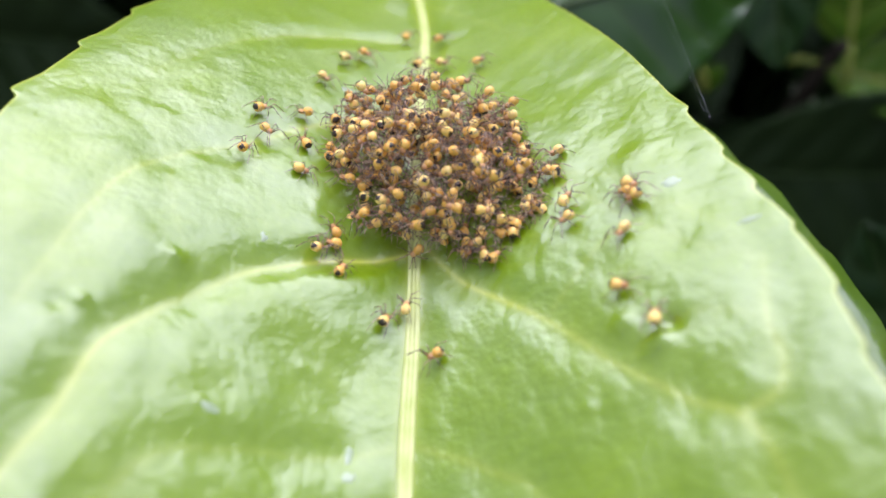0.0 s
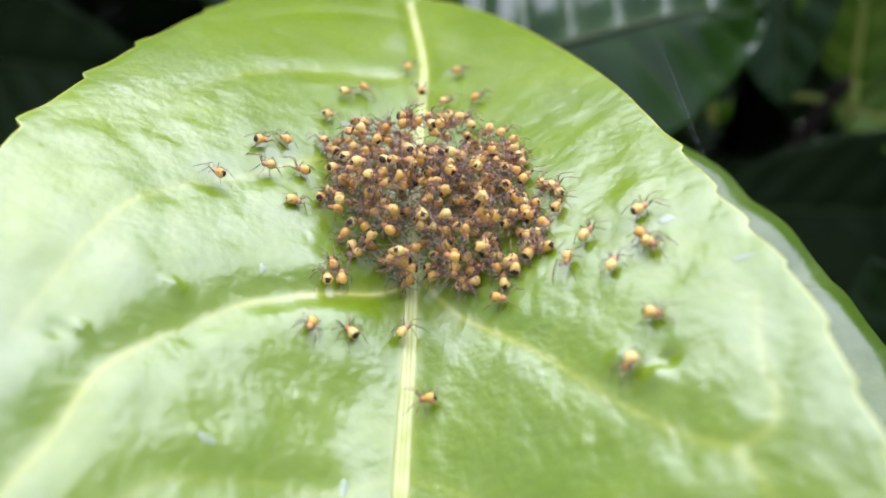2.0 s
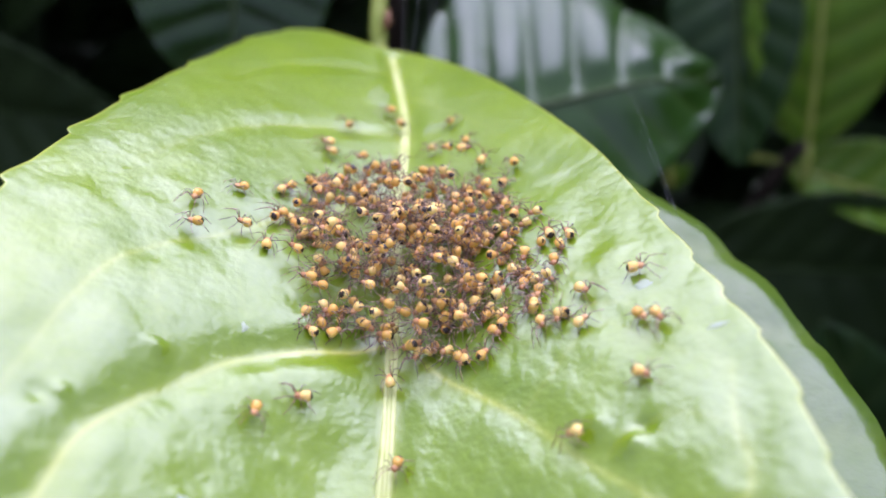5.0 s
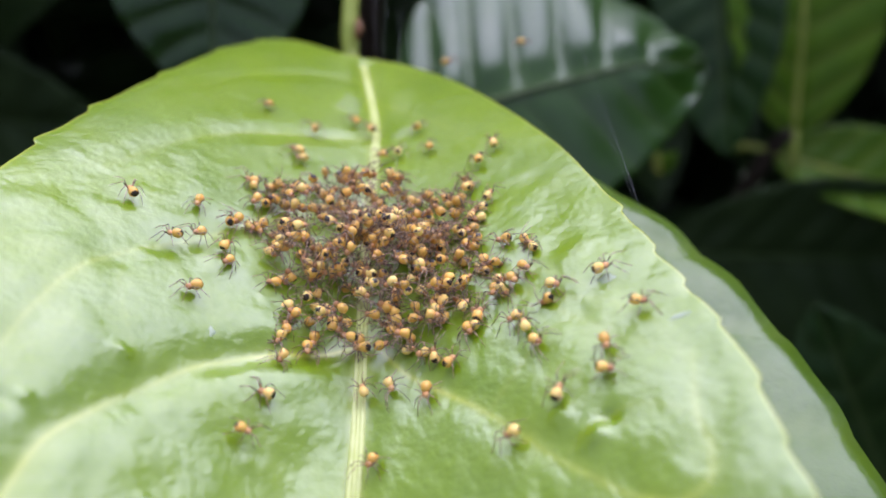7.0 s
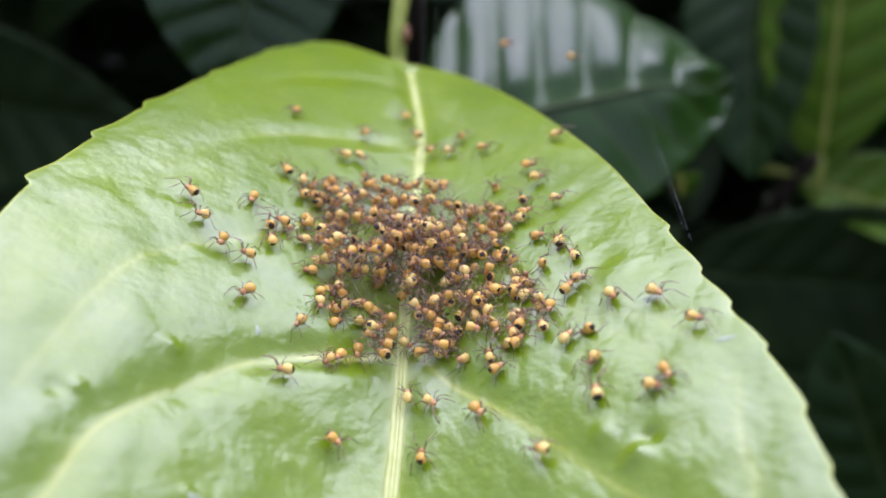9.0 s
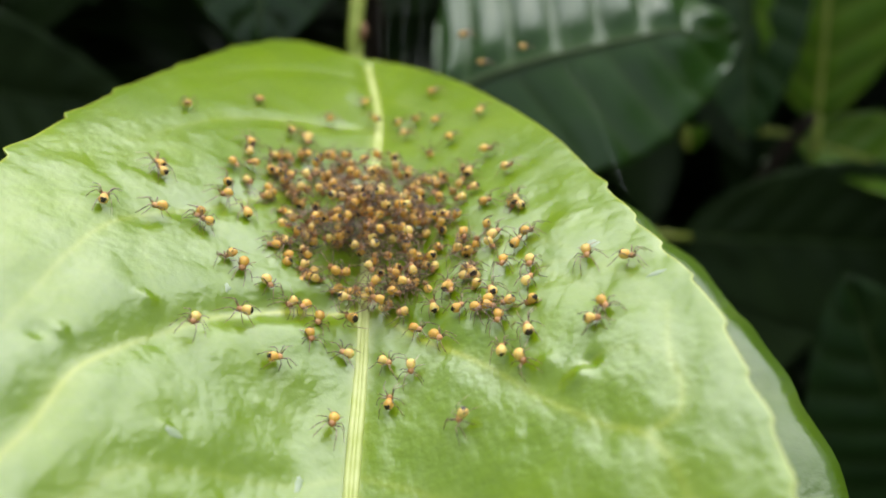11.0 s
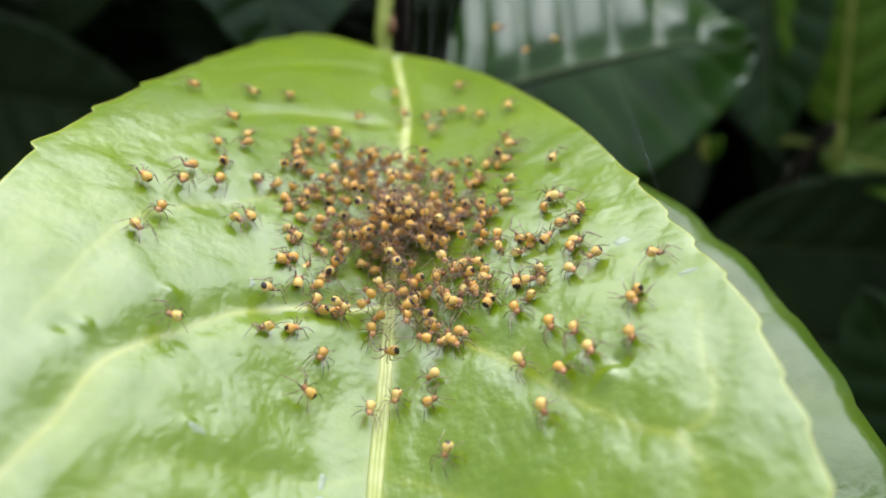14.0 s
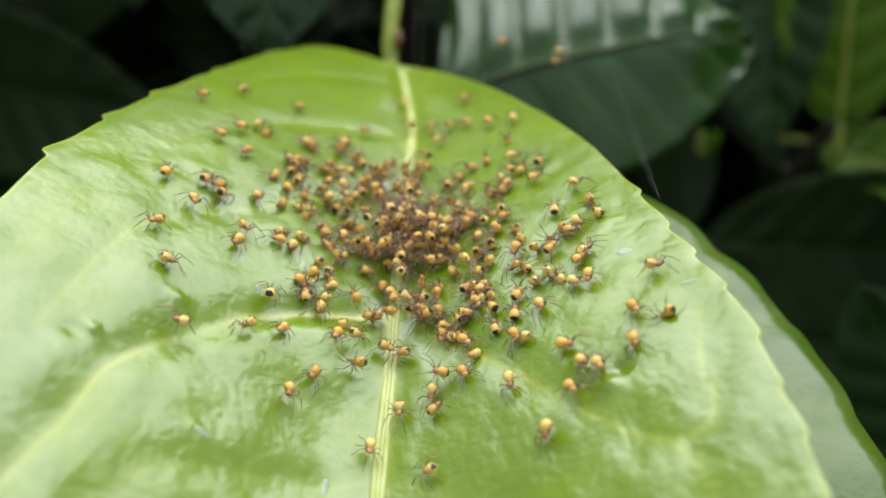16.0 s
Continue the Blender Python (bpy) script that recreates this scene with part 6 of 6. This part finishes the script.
    crawl(spiders[68], [(0, -3.6, -25.7, 1.3, 207), (4.7, -5.3, -27.1, 1.3, 208), (9.4, -7.3, -26.5, 1.0, 195), (11.3, -13.7, -38.1, 0.7, 151), (11.5, -14.0, -38.2, 0.7, 106), (12, -14.3, -38.1, 0.7, 118), (12.5, -15.2, -38.8, 0.7, 130), (13, -16.0, -38.9, 0.7, 93), (13.5, -15.9, -39.0, 0.7, 93), (16, -15.9, -39.0, 0.7, 98)])
    crawl(spiders[69], [(0, -3.2, -21.4, 6.8, 298), (4.7, -4.5, -21.7, 6.2, 305), (9.4, -5.9, -20.4, 3.3, 295), (11.3, -8.2, -30.3, 0.7, 220), (11.5, -8.0, -30.2, 0.7, 295), (12.5, -8.6, -29.4, 0.7, 370), (13, -8.5, -29.2, 0.7, 378), (14, -7.7, -29.3, 0.7, 365), (15, -7.7, -29.5, 0.7, 378), (15.5, -7.5, -29.7, 0.7, 381), (16, -7.5, -29.8, 0.7, 374)])
    crawl(spiders[70], [(0, -0.5, -27.3, 2.8, 252), (4.7, -1.4, -28.9, 2.6, 239), (9.4, -2.5, -28.5, 1.6, 253), (11.3, -4.3, -34.5, 0.7, 178), (11.5, -4.4, -35.0, 0.7, 166), (12, -4.4, -35.6, 0.7, 178), (12.5, -4.5, -35.7, 0.7, 173), (13, -4.6, -35.5, 0.7, 159), (13.5, -4.8, -35.8, 0.7, 164), (14.5, -5.1, -37.0, 0.7, 161), (15, -5.2, -37.4, 0.7, 172), (15.5, -5.6, -38.1, 0.7, 151), (16, -5.8, -38.1, 0.7, 158)])
    crawl(spiders[71], [(0, 0.3, -27.6, 2.5, 83), (4.7, -0.3, -29.3, 2.3, 83), (9.4, -1.4, -29.0, 1.5, 96), (11.3, -2.0, -42.3, 0.7, 171), (11.5, -2.1, -42.1, 0.7, 96), (12, -2.4, -42.3, 0.7, 83), (12.5, -2.7, -42.0, 0.7, 40), (13, -3.7, -41.2, 0.7, 51), (13.5, -5.2, -40.5, 0.7, 65), (14, -5.9, -40.1, 0.7, 64), (15, -7.1, -38.9, 0.7, 43), (15.5, -7.7, -39.3, 0.7, 118), (16, -7.6, -40.8, 0.7, 184)])
    crawl(spiders[72], [(0, 3.3, -26.0, 5.8, 91), (4.7, 3.4, -27.1, 5.2, 100), (9.4, 3.0, -26.2, 2.8, 103), (11.3, 5.0, -38.1, 0.7, 178), (12, 4.5, -37.6, 0.7, 103), (12.5, 4.4, -37.5, 0.7, 94), (13.5, 4.8, -37.9, 0.7, 99), (14.5, 4.3, -37.9, 0.7, 105), (15, 4.3, -38.2, 0.7, 95), (15.5, 4.0, -38.8, 0.7, 159), (16, 4.2, -38.8, 0.7, 158)])
    crawl(spiders[73], [(0, 4.3, -25.7, 3.7, 43), (4.7, 4.7, -26.9, 3.3, 52), (9.4, 4.5, -25.9, 1.9, 62), (11.3, 9.2, -45.2, 0.7, 137), (12, 8.7, -45.2, 0.7, 150), (12.5, 8.2, -44.8, 0.7, 75), (13, 7.1, -44.8, 0.7, 87), (13.5, 6.3, -44.6, 0.7, 77), (14, 5.8, -45.3, 0.7, 140), (14.5, 5.5, -45.6, 0.7, 148), (15, 5.0, -45.8, 0.7, 108), (15.5, 4.3, -45.8, 0.7, 91), (16, 4.3, -45.8, 0.7, 85)])
    crawl(spiders[74], [(0, 6.5, -26.6, 1.8, 139), (4.8, 7.6, -28.1, 1.7, 145), (9.6, 8.0, -27.7, 1.3, 149), (11.5, 14.8, -43.8, 0.7, 203), (12, 13.0, -43.8, 0.7, 128), (12.5, 13.1, -44.4, 0.7, 193), (13, 12.7, -44.3, 0.7, 118), (13.5, 12.7, -44.6, 0.7, 108), (14, 12.9, -45.3, 0.7, 183), (14.5, 13.3, -46.1, 0.7, 206), (15, 13.1, -46.6, 0.7, 156), (15.5, 12.9, -46.8, 0.7, 160), (16, 12.9, -46.6, 0.7, 154)])
    crawl(spiders[75], [(0, 5.9, -25.9, 4.5, 97), (4.8, 6.7, -27.1, 4.0, 103), (9.6, 6.8, -26.3, 2.2, 102), (11.5, 13.2, -39.3, 0.7, 177), (12, 13.0, -40.1, 0.7, 170), (13.5, 13.3, -41.3, 0.7, 195), (14, 14.3, -42.8, 0.7, 211), (14.5, 14.9, -43.7, 0.7, 216), (16, 14.8, -44.0, 0.7, 207)])
    crawl(spiders[76], [(0, 3.6, -10.7, 2.2, 204), (4.7, 3.8, -8.8, 2.1, 191), (9.4, 3.6, -6.3, 1.4, 194), (11.3, 8.4, 13.9, 0.7, 269), (12.5, 8.4, 13.9, 0.7, 282), (13, 7.8, 12.7, 0.7, 207), (16, 7.8, 12.7, 0.7, 218)])
    crawl(spiders[77], [(0, 3.8, -11.3, 3.8, 165), (4.7, 4.0, -9.7, 3.4, 178), (9.4, 3.8, -7.4, 2.0, 173), (11.3, 15.9, 24.0, -4.5, 248), (12, 15.9, 24.0, -4.5, 250), (12.5, 16.8, 24.0, -4.0, 270), (13, 17.9, 24.0, -3.0, 270), (13.5, 18.0, 24.0, -1.8, 274), (14, 17.2, 24.0, -0.7, 349), (14.5, 19.1, 24.0, -3.8, 274), (15.5, 20.6, 24.0, -4.9, 270), (16, 20.9, 24.0, -4.7, 274)])
    crawl(spiders[78], [(0, 8.2, -25.1, 1.3, 315), (4.7, 9.7, -26.3, 1.3, 313), (9.4, 10.6, -25.7, 1.0, 310), (11.3, 11.7, -34.9, 0.7, 235), (11.5, 11.6, -34.9, 0.7, 237), (12.5, 10.8, -33.5, 0.7, 312), (13, 11.7, -34.6, 0.7, 237), (13.5, 11.6, -34.5, 0.7, 234), (14.5, 11.2, -35.2, 0.7, 159), (15.5, 10.7, -35.6, 0.7, 158), (16, 11.1, -36.5, 0.7, 202)])
    crawl(spiders[79], [(0, 7.0, -25.1, 2.9, 44), (4.8, 8.0, -26.1, 2.6, 40), (9.6, 8.4, -25.3, 1.6, 50), (11.5, 12.1, -35.9, 0.7, 125), (12, 12.2, -36.1, 0.7, 136), (12.5, 12.8, -36.2, 0.7, 211), (13, 13.7, -37.0, 0.7, 231), (13.5, 13.9, -37.2, 0.7, 218), (14, 14.0, -38.0, 0.7, 182), (14.5, 13.9, -38.1, 0.7, 185), (15, 14.1, -38.5, 0.7, 172), (15.5, 14.3, -39.4, 0.7, 194), (16, 14.9, -39.6, 0.7, 246)])
    crawl(spiders[80], [(0, 2.8, -27.9, 1.3, 271), (4.7, 2.8, -29.8, 1.3, 283), (9.4, 2.4, -29.5, 1.0, 270), (11.3, 5.7, -34.3, 0.7, 214), (11.5, 5.7, -34.9, 0.7, 180), (12, 6.0, -35.2, 0.7, 169), (12.5, 6.0, -35.0, 0.7, 169), (13, 6.2, -35.0, 0.7, 177), (13.5, 6.1, -35.2, 0.7, 190), (14, 6.5, -35.7, 0.7, 217), (14.5, 6.6, -36.1, 0.7, 219), (15, 6.6, -36.8, 0.7, 182), (15.5, 6.4, -37.3, 0.7, 161), (16, 6.9, -38.2, 0.7, 208)])

    for n, ob in enumerate(spiders[WANDERERS:]):
        huddle(ob, n)
    for n, ob in enumerate(spiders[:WANDERERS]):
        legs = [c for c in ob.children if c.name.startswith("leg")]
        for k, leg in enumerate(legs):
            step(leg, n * 0.7 + k * 2.1)


motions()
